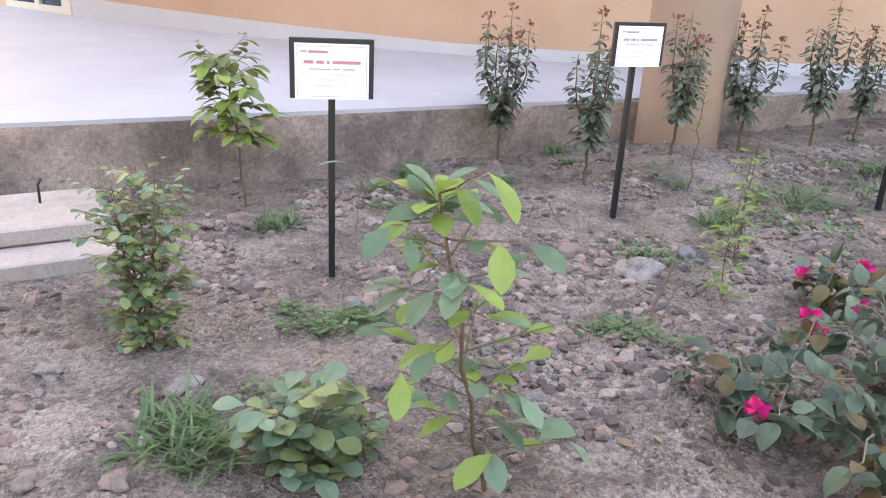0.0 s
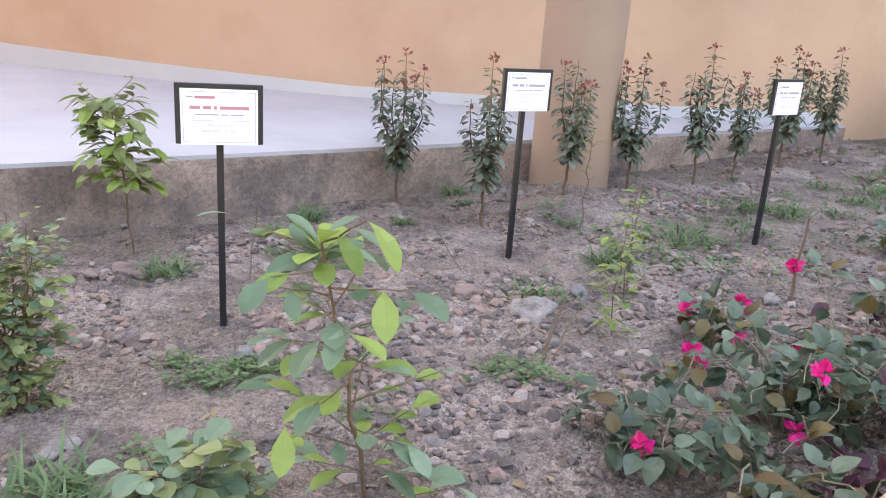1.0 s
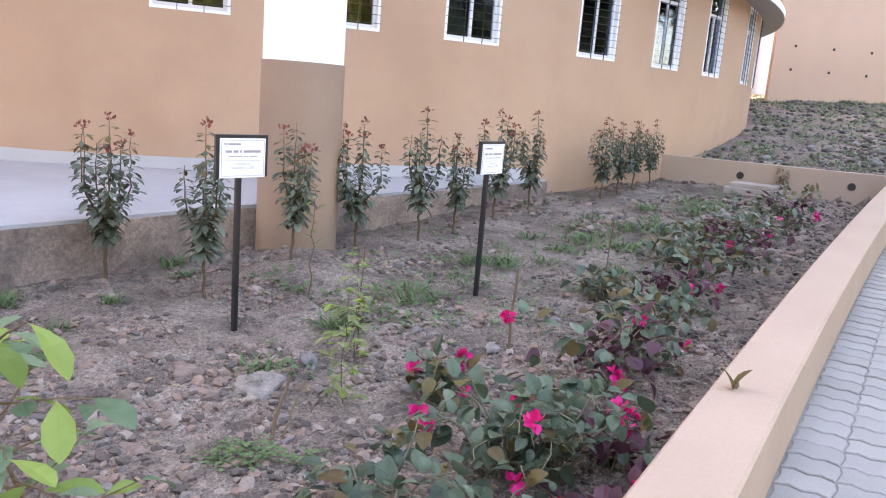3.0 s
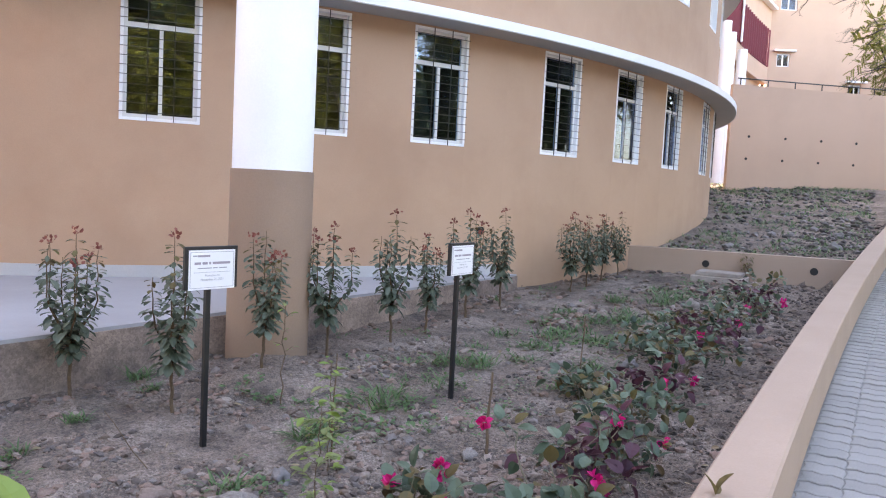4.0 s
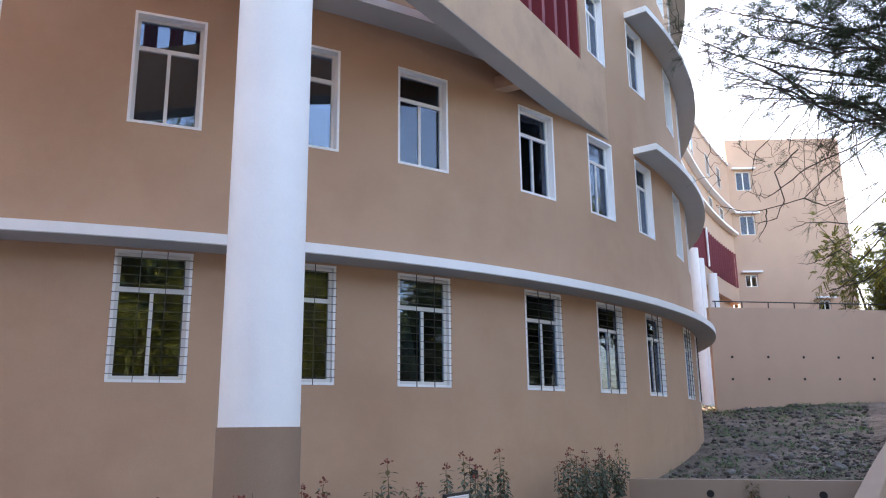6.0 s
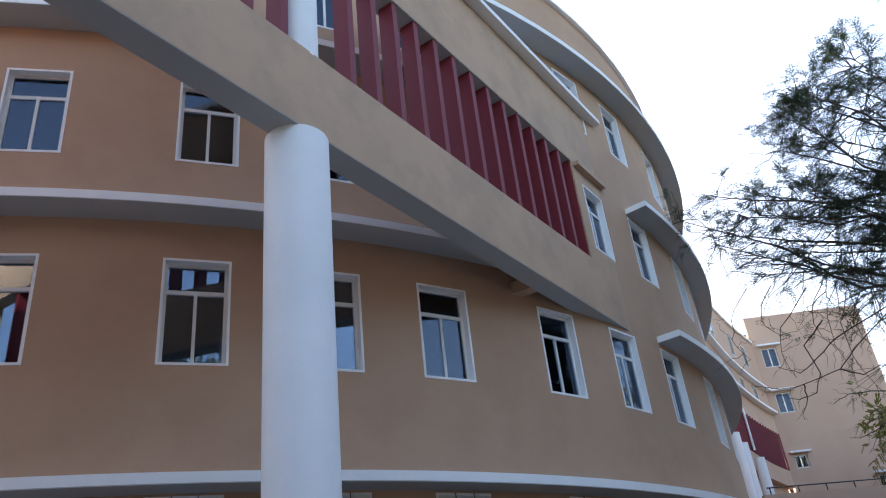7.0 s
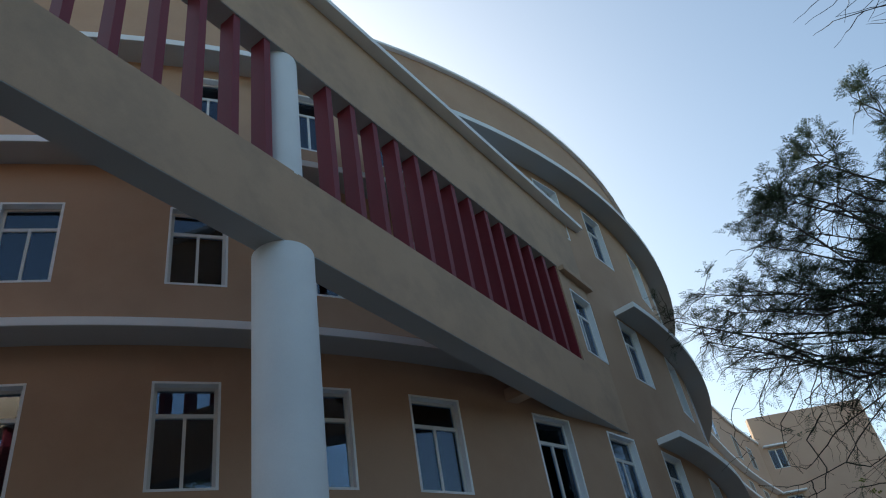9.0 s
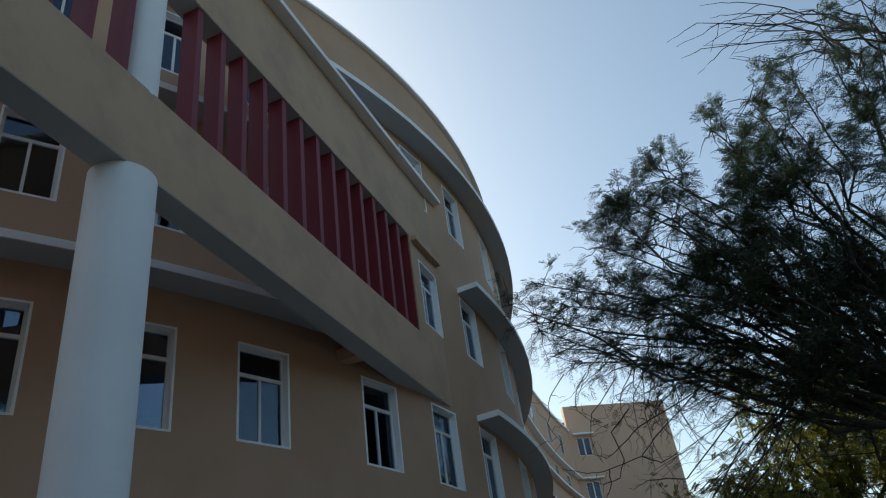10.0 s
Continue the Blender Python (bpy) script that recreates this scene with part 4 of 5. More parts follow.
near_boug = [(1.36, 2.66, 0.36, 11, 0.4, 1, 0.12), (1.66, 2.36, 0.32, 10, 0.44, 2, 0.15), (2, 2.86, 0.46, 12, 0.44, 3, 0.06), (2.22, 2.72, 0.44, 10, 0.42, 1, 0.1),
            (1.98, 2.26, 0.2, 6, 0.34, 3, 0.85), (2.6, 3.22, 0.46, 8, 0.46, 3, 0.2), (2.55, 2.72, 0.2, 6, 0.32, 1, 0.8), (2.15, 3.75, 0.24, 5, 0.22, 2, 0.4)]
far_boug = [(3.15, 3.45, 0.48, 9, 0.42, 1, 0.75), (3.6, 3.75, 0.36, 7, 0.42, 1, 0.3), (4.1, 4.1, 0.38, 8, 0.45, 1, 0.25), (4.8, 4.6, 0.36, 8, 0.45, 1, 0.6),
            (5.6, 5.1, 0.45, 12, 0.6, 1, 0.25), (6.7, 5.75, 0.40, 11, 0.6, 1, 0.7), (4.4, 5.0, 0.25, 9, 0.4, 0, 0.3), (6.0, 5.9, 0.25, 9, 0.45, 0, 0.3),
            (7.8, 6.35, 0.42, 12, 0.6, 1, 0.3), (8.9, 6.9, 0.4, 10, 0.6, 1, 0.6), (7.2, 6.5, 0.3, 9, 0.45, 0, 0.3), (9.9, 7.6, 0.35, 8, 0.5, 0, 0.4)]
for k, (x, y, h, arms, reach, fl, br) in enumerate(near_boug + far_boug):
    bougainvillea((x, y), h, 40 + k, arms, reach, fl, br, br > 0.5)


def grass_tuft(at, seed, h, blades, spread, label):
    r = random.Random(seed)
    V, F = [], []
    for k in range(blades):
        a = r.uniform(0, 6.28)
        d = Vector((math.cos(a), math.sin(a), r.uniform(.5, 2.4)))
        p = Vector((r.uniform(-1, 1), r.uniform(-1, 1), 0)) * (spread * 0.45)
        ln = h * r.uniform(.6, 1.2)
        add_leaf(V, F, p, d, Vector((0, 0, 1)), ln, 0.010 + 0.02 * h, 0.45, 0.3, 0.4)
    o = mesh_ob("grass_tuft", V, F, M_GRASS)
    o.location = (at[0], at[1], ground_z(*at) - 0.01)
    return tagged(o, label, "grass", "grass tufts in the bed")


# small tufts: place and height; the far ones spread wider
near_tufts = [(1.34, 4.38, 0.16), (1.28, 6.85, 0.16), (-0.24, 5.73, 0.15), (2.09, 5.05, 0.2), (-0.82, 4.81, 0.18), (1.3, 6.5, 0.12), (0.73, 5.94, 0.12), (0.35, 5.5, 0.12), (0, 6.15, 0.18), (2.25, 5.25, 0.15), (-0.8, 2.52, 0.23), (-0.66, 2.42, 0.18)]
far_tufts = [(2.88, 5.55, 0.2), (3.92, 6.42, 0.16), (4.2, 6.3, 0.18), (5.25, 7.35, 0.16), (4.75, 6.28, 0.15), (5.94, 6.55, 0.16), (6.6, 7.85, 0.16), (6.65, 7.3, 0.16), (4.6, 6.9, 0.1), (7.4, 7.7, 0.15), (8.3, 7.9, 0.18), (3.3, 6.2, 0.1), (5.2, 6.6, 0.16), (5.7, 7, 0.18), (6.2, 7.1, 0.15), (7, 7.2, 0.2), (7.7, 7.2, 0.18), (7.9, 8.3, 0.18), (8.8, 8.2, 0.2), (9.3, 8.9, 0.18), (5, 5.6, 0.15), (3.6, 5.9, 0.14)]
for k, (x, y, h) in enumerate(near_tufts + far_tufts):
    n = int(430 * h) if h > .17 else int(330 * h)
    grass_tuft((x, y), 100 + k, h, n, h * (1.25 if x < 2.5 else 2.3), "small tuft of green grass on dry soil" if n < 55 else "dense tuft of green grass on dry soil")


def creeper(at, seed, rad, n):
    r = random.Random(seed)
    V, F = [], []
    for k in range(n):
        a, q = r.uniform(0, 6.28), rad * math.sqrt(r.random()) * r.uniform(.6, 1.1)
        x, y = math.cos(a) * q * 1.5, math.sin(a) * q
        p = Vector((x, y, ground_z(at[0] + x, at[1] + y) - ground_z(*at) + r.uniform(.0, .05)))
        s_ = r.uniform(.018, .035)
        b = r.uniform(0, 6.28)
        add_leaf(V, F, p, Vector((math.cos(b), math.sin(b), r.uniform(-.2, .5))), Vector((0, 0, 1)), s_, s_ * .8, .2, .2)
    o = mesh_ob("creeping_weed", V, F, M_GRASS)
    o.location = (at[0], at[1], ground_z(*at) + 0.005)
    return tagged(o, "low creeping green weed on stony soil", "weed", "creeping weeds", "stuff")


for k, (x, y, rad, n) in enumerate(((-0.36, 3.45, .16, 260), (-0.15, 3.5, .12, 120), (-0.56, 3.62, .1, 80), (1.02, 3.42, .15, 200), (1.25, 3.3, .08, 50), (-0.50, 2.85, .1, 60), (0.15, 5.1, .2, 120), (-0.1, 5.35, .18, 100), (3.5, 4.9, .25, 120), (5.6, 6.0, .4, 200), (4.3, 5.5, .3, 120), (6.9, 6.6, .5, 220), (0.3, 3.1, .12, 40))):
    creeper((x, y), 200 + k, rad, n)

# low weeds in uneven patches over the middle of the bed
r = random.Random(77)
V, F = [], []
while len(F) < 23000:
    x, y = r.uniform(1.5, 10.5), r.uniform(4.2, 10.0)
    if x * math.sin(PA) - (y - PD) * math.cos(PA) > -0.7 or (x - KX) * math.sin(KA) - (y - KY) * math.cos(KA) < 0.25:
        continue
    if noise.noise(Vector((x * 0.9, y * 1.3, 31))) + .5 * noise.noise(Vector((x * 3.1, y * 3.1, 9))) < r.uniform(0.05, 0.4):
        continue
    for w in range(r.choice((3, 5, 7))):
        a, sz = r.uniform(0, 6.28), r.uniform(.02, .06)
        add_leaf(V, F, Vector((x + r.uniform(-.03, .03), y + r.uniform(-.03, .03), ground_z(x, y) + r.uniform(0, .05))), Vector((math.cos(a), math.sin(a), r.uniform(.1, 1.2))), Vector((r.uniform(-.3, .3), r.uniform(-.3, .3), 1)), sz, sz * r.choice((.25, .5, .7)), .3, .2)
tagged(mesh_ob("bed_weeds", V, F, M_GRASS), "patches of low green weeds on the soil", "weeds", kind="stuff")

# ---- stones ----
def rock_mesh(seed, sub, rough):
    r = random.Random(seed)
    b = bmesh.new()
    bmesh.ops.create_icosphere(b, subdivisions=sub, radius=1.0)
    off = Vector((r.uniform(0, 50), r.uniform(0, 50), r.uniform(0, 50)))
    sc_ = Vector((r.uniform(.8, 1.25), r.uniform(.65, 1.0), r.uniform(.5, .75)))
    for v in b.verts:
        k = 1 + rough * noise.noise(v.co * 1.1 + off) + rough * 0.5 * noise.noise(v.co * 2.3 + off) + rough * 0.3 * noise.noise(v.co * 5 + off)
        v.co = Vector((v.co.x * sc_.x, v.co.y * sc_.y, v.co.z * sc_.z)) * k
    vs = [v.co.copy() for v in b.verts]
    fs = [tuple(v.index for v in f_.verts) for f_ in b.faces]
    b.free()
    return vs, fs


M_ROCK_PALE = mat("pale limestone rock", (0.23, 0.197, 0.172), 0.92, 0.4, 16, 90, 0.9)
M_ROCK_BROWN = mat("brown fieldstone", (0.20, 0.145, 0.118), 0.9, 0.25, 9, 70, 0.5)
M_ROCK_GREY = mat("grey fieldstone", (0.165, 0.15, 0.143), 0.9, 0.25, 9, 70, 0.5)
rocks = [(1.27, 4.10, .115, M_ROCK_PALE, "large pale rock lying on the soil"), (-0.86, 2.88, .062, M_ROCK_PALE, "pale rounded stone on the soil"), (-1.43, 2.96, .055, M_ROCK_PALE, "pale oval stone on the soil"), (-1.07, 4.98, .085, M_ROCK_BROWN, "brown stone on the soil"),
         (-1.25, 4.78, .06, M_ROCK_BROWN, "brown broken stone on the soil"), (-0.98, 4.80, .05, M_ROCK_BROWN, "brown broken stone on the soil"), (1.68, 4.50, .075, M_ROCK_GREY, "flat grey stone on the soil"), (0.98, 4.45, .08, M_ROCK_BROWN, "brown stone on the soil"),
         (-0.26, 3.72, .05, M_ROCK_GREY, "grey stone on the soil"), (-0.42, 4.22, .045, M_ROCK_BROWN, "brown stone beside the sign post"), (-0.20, 4.10, .05, M_ROCK_BROWN, "brown stone beside the sign post"), (0.545, 2.60, .040, M_ROCK_BROWN, "small reddish stone on the soil"), (0.45, 2.75, .035, M_ROCK_PALE, "small white stone on the soil"),
         (-1.30, 5.88, .07, M_ROCK_PALE, "pale stone below the kerb"), (0.25, 5.35, .06, M_ROCK_BROWN, "brown stone on the soil"), (2.9, 4.35, .06, M_ROCK_PALE, "pale stone on the soil"), (2.1, 4.9, .06, M_ROCK_GREY, "grey stone on the soil"), (-1.20, 2.30, .05, M_ROCK_BROWN, "brown stone in the near soil"), (-0.92, 2.28, .05, M_ROCK_BROWN, "reddish stone in the near soil"),
         (0.62, 3.9, .05, M_ROCK_BROWN, "brown stone on the soil"), (4.9, 5.9, .09, M_ROCK_PALE, "pale stone on the soil"), (5.5, 5.6, .08, M_ROCK_GREY, "grey stone on the soil"), (8.6, 7.6, .13, M_ROCK_PALE, "pale stone on the soil"), (13.9, 9.0, .14, M_ROCK_GREY, "grey stone on the slope"), (15.0, 9.6, .12, M_ROCK_GREY, "grey stone on the slope")]
for k, (x, y, sz, mt, lb) in enumerate(rocks):
    vs, fs = rock_mesh(300 + k, 3, 0.85)
    o = mesh_ob("rock", [tuple(v * sz) for v in vs], fs, mt, smooth=True)
    o.matrix_basis = Matrix.Translation((x, y, ground_z(x, y) + sz * 0.12)) @ Matrix.Rotation(k * 1.3, 4, "Z")
    tagged(o, lb, "rock", "loose rocks")

bases = [rock_mesh(400 + k, 1, 0.8) for k in range(6)]
r = random.Random(5)
V, F = [], []


def scatter(n, x0, x1, y0, y1, s0, s1, power):
    made = 0
    while made < n:
        x, y = r.uniform(x0, x1), r.uniform(y0, y1)
        so = x * math.sin(PA) - (y - PD) * math.cos(PA)
        if so > -0.05 or (x - KX) * math.sin(KA) - (y - KY) * math.cos(KA) < 0.0:
            continue
        if noise.noise(Vector((x * 1.1, y * 1.1, 12))) + .7 * noise.noise(Vector((x * 3.7, y * 3.7, 5))) < r.uniform(-0.12, 0.38):
            continue
        sz = s0 + (s1 - s0) * r.random() ** power
        vs, fs = bases[made % 6]
        k = len(V)
        rot = Euler((r.uniform(-.4, .4), r.uniform(-.4, .4), r.uniform(0, 6.28))).to_matrix() * sz
        c = Vector((x, y, ground_z(x, y) + sz * 0.05))
        for v in vs:
            V.append(tuple(rot @ v + c))
        for f_ in fs:
            F.append((f_[0] + k, f_[1] + k, f_[2] + k))
        made += 1


scatter(14000, -2.6, 3.6, 1.9, 6.6, 0.0025, 0.040, 5.0)
scatter(4500, -1.5, 8.0, 3.0, 9.5, 0.005, 0.05, 5.0)
scatter(1800, 6.0, 13.0, 5.5, 11.0, 0.015, 0.07, 2.0)
tagged(mesh_ob("gravel", V, F, M_STONE), "loose mixed gravel and pebbles on the soil", "gravel", kind="stuff")
# dark clods along the parapet and on the slope
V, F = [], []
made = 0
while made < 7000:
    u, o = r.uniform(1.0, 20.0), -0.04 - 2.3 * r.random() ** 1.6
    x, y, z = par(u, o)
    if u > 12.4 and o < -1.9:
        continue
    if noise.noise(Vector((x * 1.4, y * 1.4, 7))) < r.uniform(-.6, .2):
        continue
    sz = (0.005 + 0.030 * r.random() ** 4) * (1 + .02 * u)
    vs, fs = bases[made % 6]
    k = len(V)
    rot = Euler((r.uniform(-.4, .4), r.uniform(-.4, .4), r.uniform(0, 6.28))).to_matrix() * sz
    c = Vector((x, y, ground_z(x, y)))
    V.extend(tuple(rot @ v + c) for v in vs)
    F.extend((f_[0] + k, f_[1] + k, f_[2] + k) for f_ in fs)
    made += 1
tagged(mesh_ob("soil_clods", V, F, M_CLOD), "dark clods of soil beside the parapet", "soil", kind="stuff")
# the raised slope beyond the cross wall
V, F = [], []
for k in range(5200):
    x, y = r.uniform(11.5, 24), r.uniform(7.5, 20)
    d = x * math.cos(KA) + y * math.sin(KA)
    so = x * math.sin(PA) - (y - PD) * math.cos(PA) - PKH * min(17, d) ** 2
    if d < 14.7 or so > -0.1 or (x - CX) ** 2 + (y - CY) ** 2 < (R + .1) ** 2:
        continue
    sz = 0.012 + 0.085 * r.random() ** 4
    vs, fs = bases[k % 6]
    n0 = len(V)
    c = Vector((x, y, ground_z(x, y) + sz * 0.2))
    for v in vs:
        V.append(tuple(v * sz + c))
    for f_ in fs:
        F.append((f_[0] + n0, f_[1] + n0, f_[2] + n0))
tagged(mesh_ob("rubble", V, F, M_RUBBLE), "grey rubble on the raised slope", "rubble", kind="stuff")
# low growth on the slope
V, F = [], []
for k in range(1100):
    x, y = r.uniform(11.5, 26), r.uniform(7.5, 22)
    d = x * math.cos(KA) + y * math.sin(KA)
    so = x * math.sin(PA) - (y - PD) * math.cos(PA) - PKH * min(17, d) ** 2
    if d < 14.8 or so > -0.2 or (x - CX) ** 2 + (y - CY) ** 2 < (R + .1) ** 2:
        continue
    for b in range(14):
        a = r.uniform(0, 6.28)
        add_leaf(V, F, Vector((x + r.uniform(-.2, .2), y + r.uniform(-.2, .2), ground_z(x, y))), Vector((math.cos(a), math.sin(a), r.uniform(.4, 2))), Vector((0, 0, 1)), r.uniform(.06, .2), .022, .5)
tagged(mesh_ob("slope_weeds", V, F, M_GRASS), "thin green weeds on the raised slope", "weeds", kind="stuff")
# fallen leaves and straw
V, F = [], []
for k in range(260):
    x, y = r.uniform(-2.0, 5.0), r.uniform(2.1, 7.0)
    so = x * math.sin(PA) - (y - PD) * math.cos(PA)
    if so > -0.1 or (x - KX) * math.sin(KA) - (y - KY) * math.cos(KA) < 0.05:
        continue
    a = r.uniform(0, 6.28)
    ln = r.uniform(.03, .09)
    add_leaf(V, F, Vector((x, y, ground_z(x, y) + .018)), Vector((math.cos(a), math.sin(a), r.uniform(-.1, .25))), Vector((r.uniform(-.5, .5), r.uniform(-.5, .5), 1)), ln, ln * r.choice((.12, .3, .4)), .2)
tagged(mesh_ob("leaf_litter", V, F, M_DRY), "dry fallen leaves and straw on the soil", "leaf litter", kind="stuff")

# dark leaf mould under the bougainvilleas
V, F = [], []
for k in range(3600):
    u, o = r.uniform(1.2, 13.5), r.uniform(-1.5, -0.05)
    x, y, z = par(u, o)
    if y < 1.9 or r.random() < -o * .5:
        continue
    a = r.uniform(0, 6.28)
    ln = r.uniform(.02, .07)
    add_leaf(V, F, Vector((x, y, ground_z(x, y) + r.uniform(.004, .03))), Vector((math.cos(a), math.sin(a), r.uniform(-.2, .4))), Vector((r.uniform(-.6, .6), r.uniform(-.6, .6), 1)), ln, ln * r.choice((.15, .4, .6)), .3)
tagged(mesh_ob("leaf_mould", V, F, M_LITTER), "dark rotting leaves and twigs beside the parapet", "leaf litter", kind="stuff")

# dry sticks stuck in the bed
def stick(p, q, rad, label):
    V_, F_ = [], []
    add_tube(V_, F_, bent(Vector(p), Vector(q), random.Random(3), 0.008, 5), rad, rad * .6, 6)
    return tagged(mesh_ob("stick", V_, F_, M_STEM), label, "stick", "dry sticks")


stick((1.16, 3.52, .24), (1.30, 3.66, .56), .011, "dark dry stick standing in the soil")
stick((1.24, 3.55, .30), (1.42, 3.75, .50), .006, "pale thin stick leaning on another")
stick((-0.33, 4.75, .25), (-0.28, 4.78, .72), .004, "thin dry stem standing in the soil")
stick((1.05, 4.9, .25), (0.80, 5.1, .62), .004, "thin dry stem leaning over the soil")
stick((2.05, 4.62, .28), (2.12, 4.75, .95), .006, "thin bare stem standing in the soil")
stick((3.0, 4.3, .28), (3.05, 4.35, .85), .012, "bare brown stem standing in the bed")
stick((4.6, 5.25, .3), (4.65, 5.3, 1.0), .008, "bare brown stem standing in the bed")

# concrete slabs of an inspection chamber at the bed's edge
slab = thing("inspection_chamber", "pale concrete inspection chamber with two slabs", "chamber")
for nm, x0, x1, y0, y1, z0, z1 in (("cover_slab", 0, 1.9, 0.10, 0.80, .092, .19), ("base_slab", -.05, 1.95, -0.16, 0.85, -.12, .088)):
    bm = bmesh.new()
    box(bm, -x1, -x0, y0, y1, z0, z1)
    bevel_all(bm, 0.012)
    part(nm, bm, M_CONC, slab)
V, F = [], []
add_tube(V, F, [Vector((-.32, .55, .12)), Vector((-.32, .55, .30)), Vector((-.30, .56, .33))], .008, .008, 6)
mesh_ob("lifting_bar", V, F, M_BLACK, slab, label="short dark steel bar")
slab.matrix_basis = Matrix.Translation((-1.60, 4.22, 0.27)) @ Matrix.Rotation(radians(28), 4, "Z")
cover = thing("manhole", "small pale concrete manhole cover by the cross wall", "manhole")
for nm, w, d_, z0, z1 in (("rim", .85, .7, -.15, .05), ("cover", .72, .56, .05, .12)):
    bm = bmesh.new()
    box(bm, -w / 2, w / 2, -d_ / 2, d_ / 2, z0, z1)
    bevel_all(bm, 0.01)
    part(nm, bm, M_CONC, cover)
cover.matrix_basis = Matrix.Translation((10.95, 9.1, 0.76)) @ Matrix.Rotation(CWA, 4, "Z")

# ---- distance: terrace wall and the second building ----
def polar(az_, d, z=0.0):
    return (0.15 + d * math.sin(radians(az_)), 0.3 + d * math.cos(radians(az_)), z)


def wall_between(name, p, q, z0, z1, thick, material, parent=None, holes=(), label=""):
    """A straight wall from p to q with openings (s0, s1, z0, z1)."""
    dx, dy = q[0] - p[0], q[1] - p[1]
    ln = math.hypot(dx, dy)
    xs = sorted({0.0, ln, *[h[0] for h in holes], *[h[1] for h in holes]})
    zs = sorted({z0, z1, *[h[2] for h in holes], *[h[3] for h in holes]})
    b = bmesh.new()

    def solid(i, j):
        xm, zm = (xs[i] + xs[i + 1]) / 2, (zs[j] + zs[j + 1]) / 2
        return not any(h[0] < xm < h[1] and h[2] < zm < h[3] for h in holes)
    grid_plate(b, xs, zs, 0, thick, solid)
    o = part(name, b, material, parent, label)
    o.matrix_basis = Matrix.Translation((p[0], p[1], 0)) @ Matrix.Rotation(math.atan2(dy, dx), 4, "Z")
    return o


terrace = wall_between("terrace_wall", polar(50.58, 27.62), polar(76, 42), 1.0, 6.0, 0.16, M_TAN_HAZED)
tagged(terrace, "tall tan retaining wall with rows of weep holes", "wall", kind="structure")
ln_t = math.hypot(polar(76, 42)[0] - polar(50.58, 27.62)[0], polar(76, 42)[1] - polar(50.58, 27.62)[1])
# weep holes are near-black discs, the shade of the bores painted on
for row in range(2):
    for k in range(14):
        bm = bmesh.new()
        cyl_bm(bm, 0, 0, 0.045, -0.03, 0.012, 10)
        wh = part("weep_hole", bm, M_UNLIT, terrace)
        wh.matrix_basis = Matrix.Translation((0.65 + 1.34 * k + 0.05 * (row % 2), 0, 3.58 + 0.74 * row)) @ Matrix.Rotation(radians(90), 4, "X")
V, F = [], []
for k in range(0, 21):
    add_tube(V, F, [Vector((0.3 + k * 1.0, 0.08, 6.0)), Vector((0.3 + k * 1.0, 0.08, 6.22))], .02, .02, 5)
for z in (6.22,):
    add_tube(V, F, [Vector((0.2, 0.08, z)), Vector((20.7, 0.08, z))], .022, .022, 5)
rail = mesh_ob("railing", V, F, M_BLACK, terrace, label="thin dark railing")

far_b = thing("far_building", "tan multi-storey building with a curved wing and red fins", "building")
PF, QF = polar(52.6, 52), polar(59.9, 55.0)
lf = math.hypot(QF[0] - PF[0], QF[1] - PF[1])
fw_holes = [(0.5, 1.5, 14.0, 15.3), (0.5, 1.5, 17.0, 18.3), (0.5, 1.3, 10.6, 11.4), (5.0, 5.7, 8.6, 9.7)]
wall_between("wall", PF, QF, 1.0, 20.5, 0.4, M_TAN_HAZED, far_b, fw_holes)
wall_between("side_wall", QF, (QF[0] + 8, QF[1] + 14), 1.0, 20.5, 0.4, M_TAN_HAZED, far_b)
ang_f = math.atan2(QF[1] - PF[1], QF[0] - PF[0])
base_f = Matrix.Translation((PF[0], PF[1], 0)) @ Matrix.Rotation(ang_f, 4, "Z")
for s0, s1, z0, z1 in fw_holes:
    bm = bmesh.new()
    w_, h_ = s1 - s0, z1 - z0
    grid_plate(bm, [0, .07, w_ / 2 - .03, w_ / 2 + .03, w_ - .07, w_], [0, .07, h_ - .07, h_], 0.1, 0.18, lambda i, j: i in (0, 2, 4) or j in (0, 2))
    fo = part("window", bm, M_FRAME, far_b)
    fo.matrix_basis = base_f @ Matrix.Translation((s0, 0, z0))
    bm = bmesh.new()
    box(bm, 0.03, w_ - .03, .13, .14, .03, h_ - .03)
    part("pane", bm, M_GLASS_FAR, fo)
    bm = bmesh.new()
    box(bm, -0.25, w_ + .25, -0.3, 0.0, h_ + 0.1, h_ + 0.2)
    part("sunshade", bm, M_WHITE, fo)
# near-black sheet painted in for the dim rooms behind these windows
bm = bmesh.new()
box(bm, 0.2, lf - .2, 1.5, 1.6, 1, 19.9, base_f)
part("inner_wall", bm, M_UNLIT, far_b)
# its curved wing, from the hidden left end to the corner
wing = []
for k in range(13):
    u = k / 12
    wing.append(polar(48.6 + 4.0 * u, 33.8 + 18.2 * u + 0.8 * math.sin(math.pi * u)))


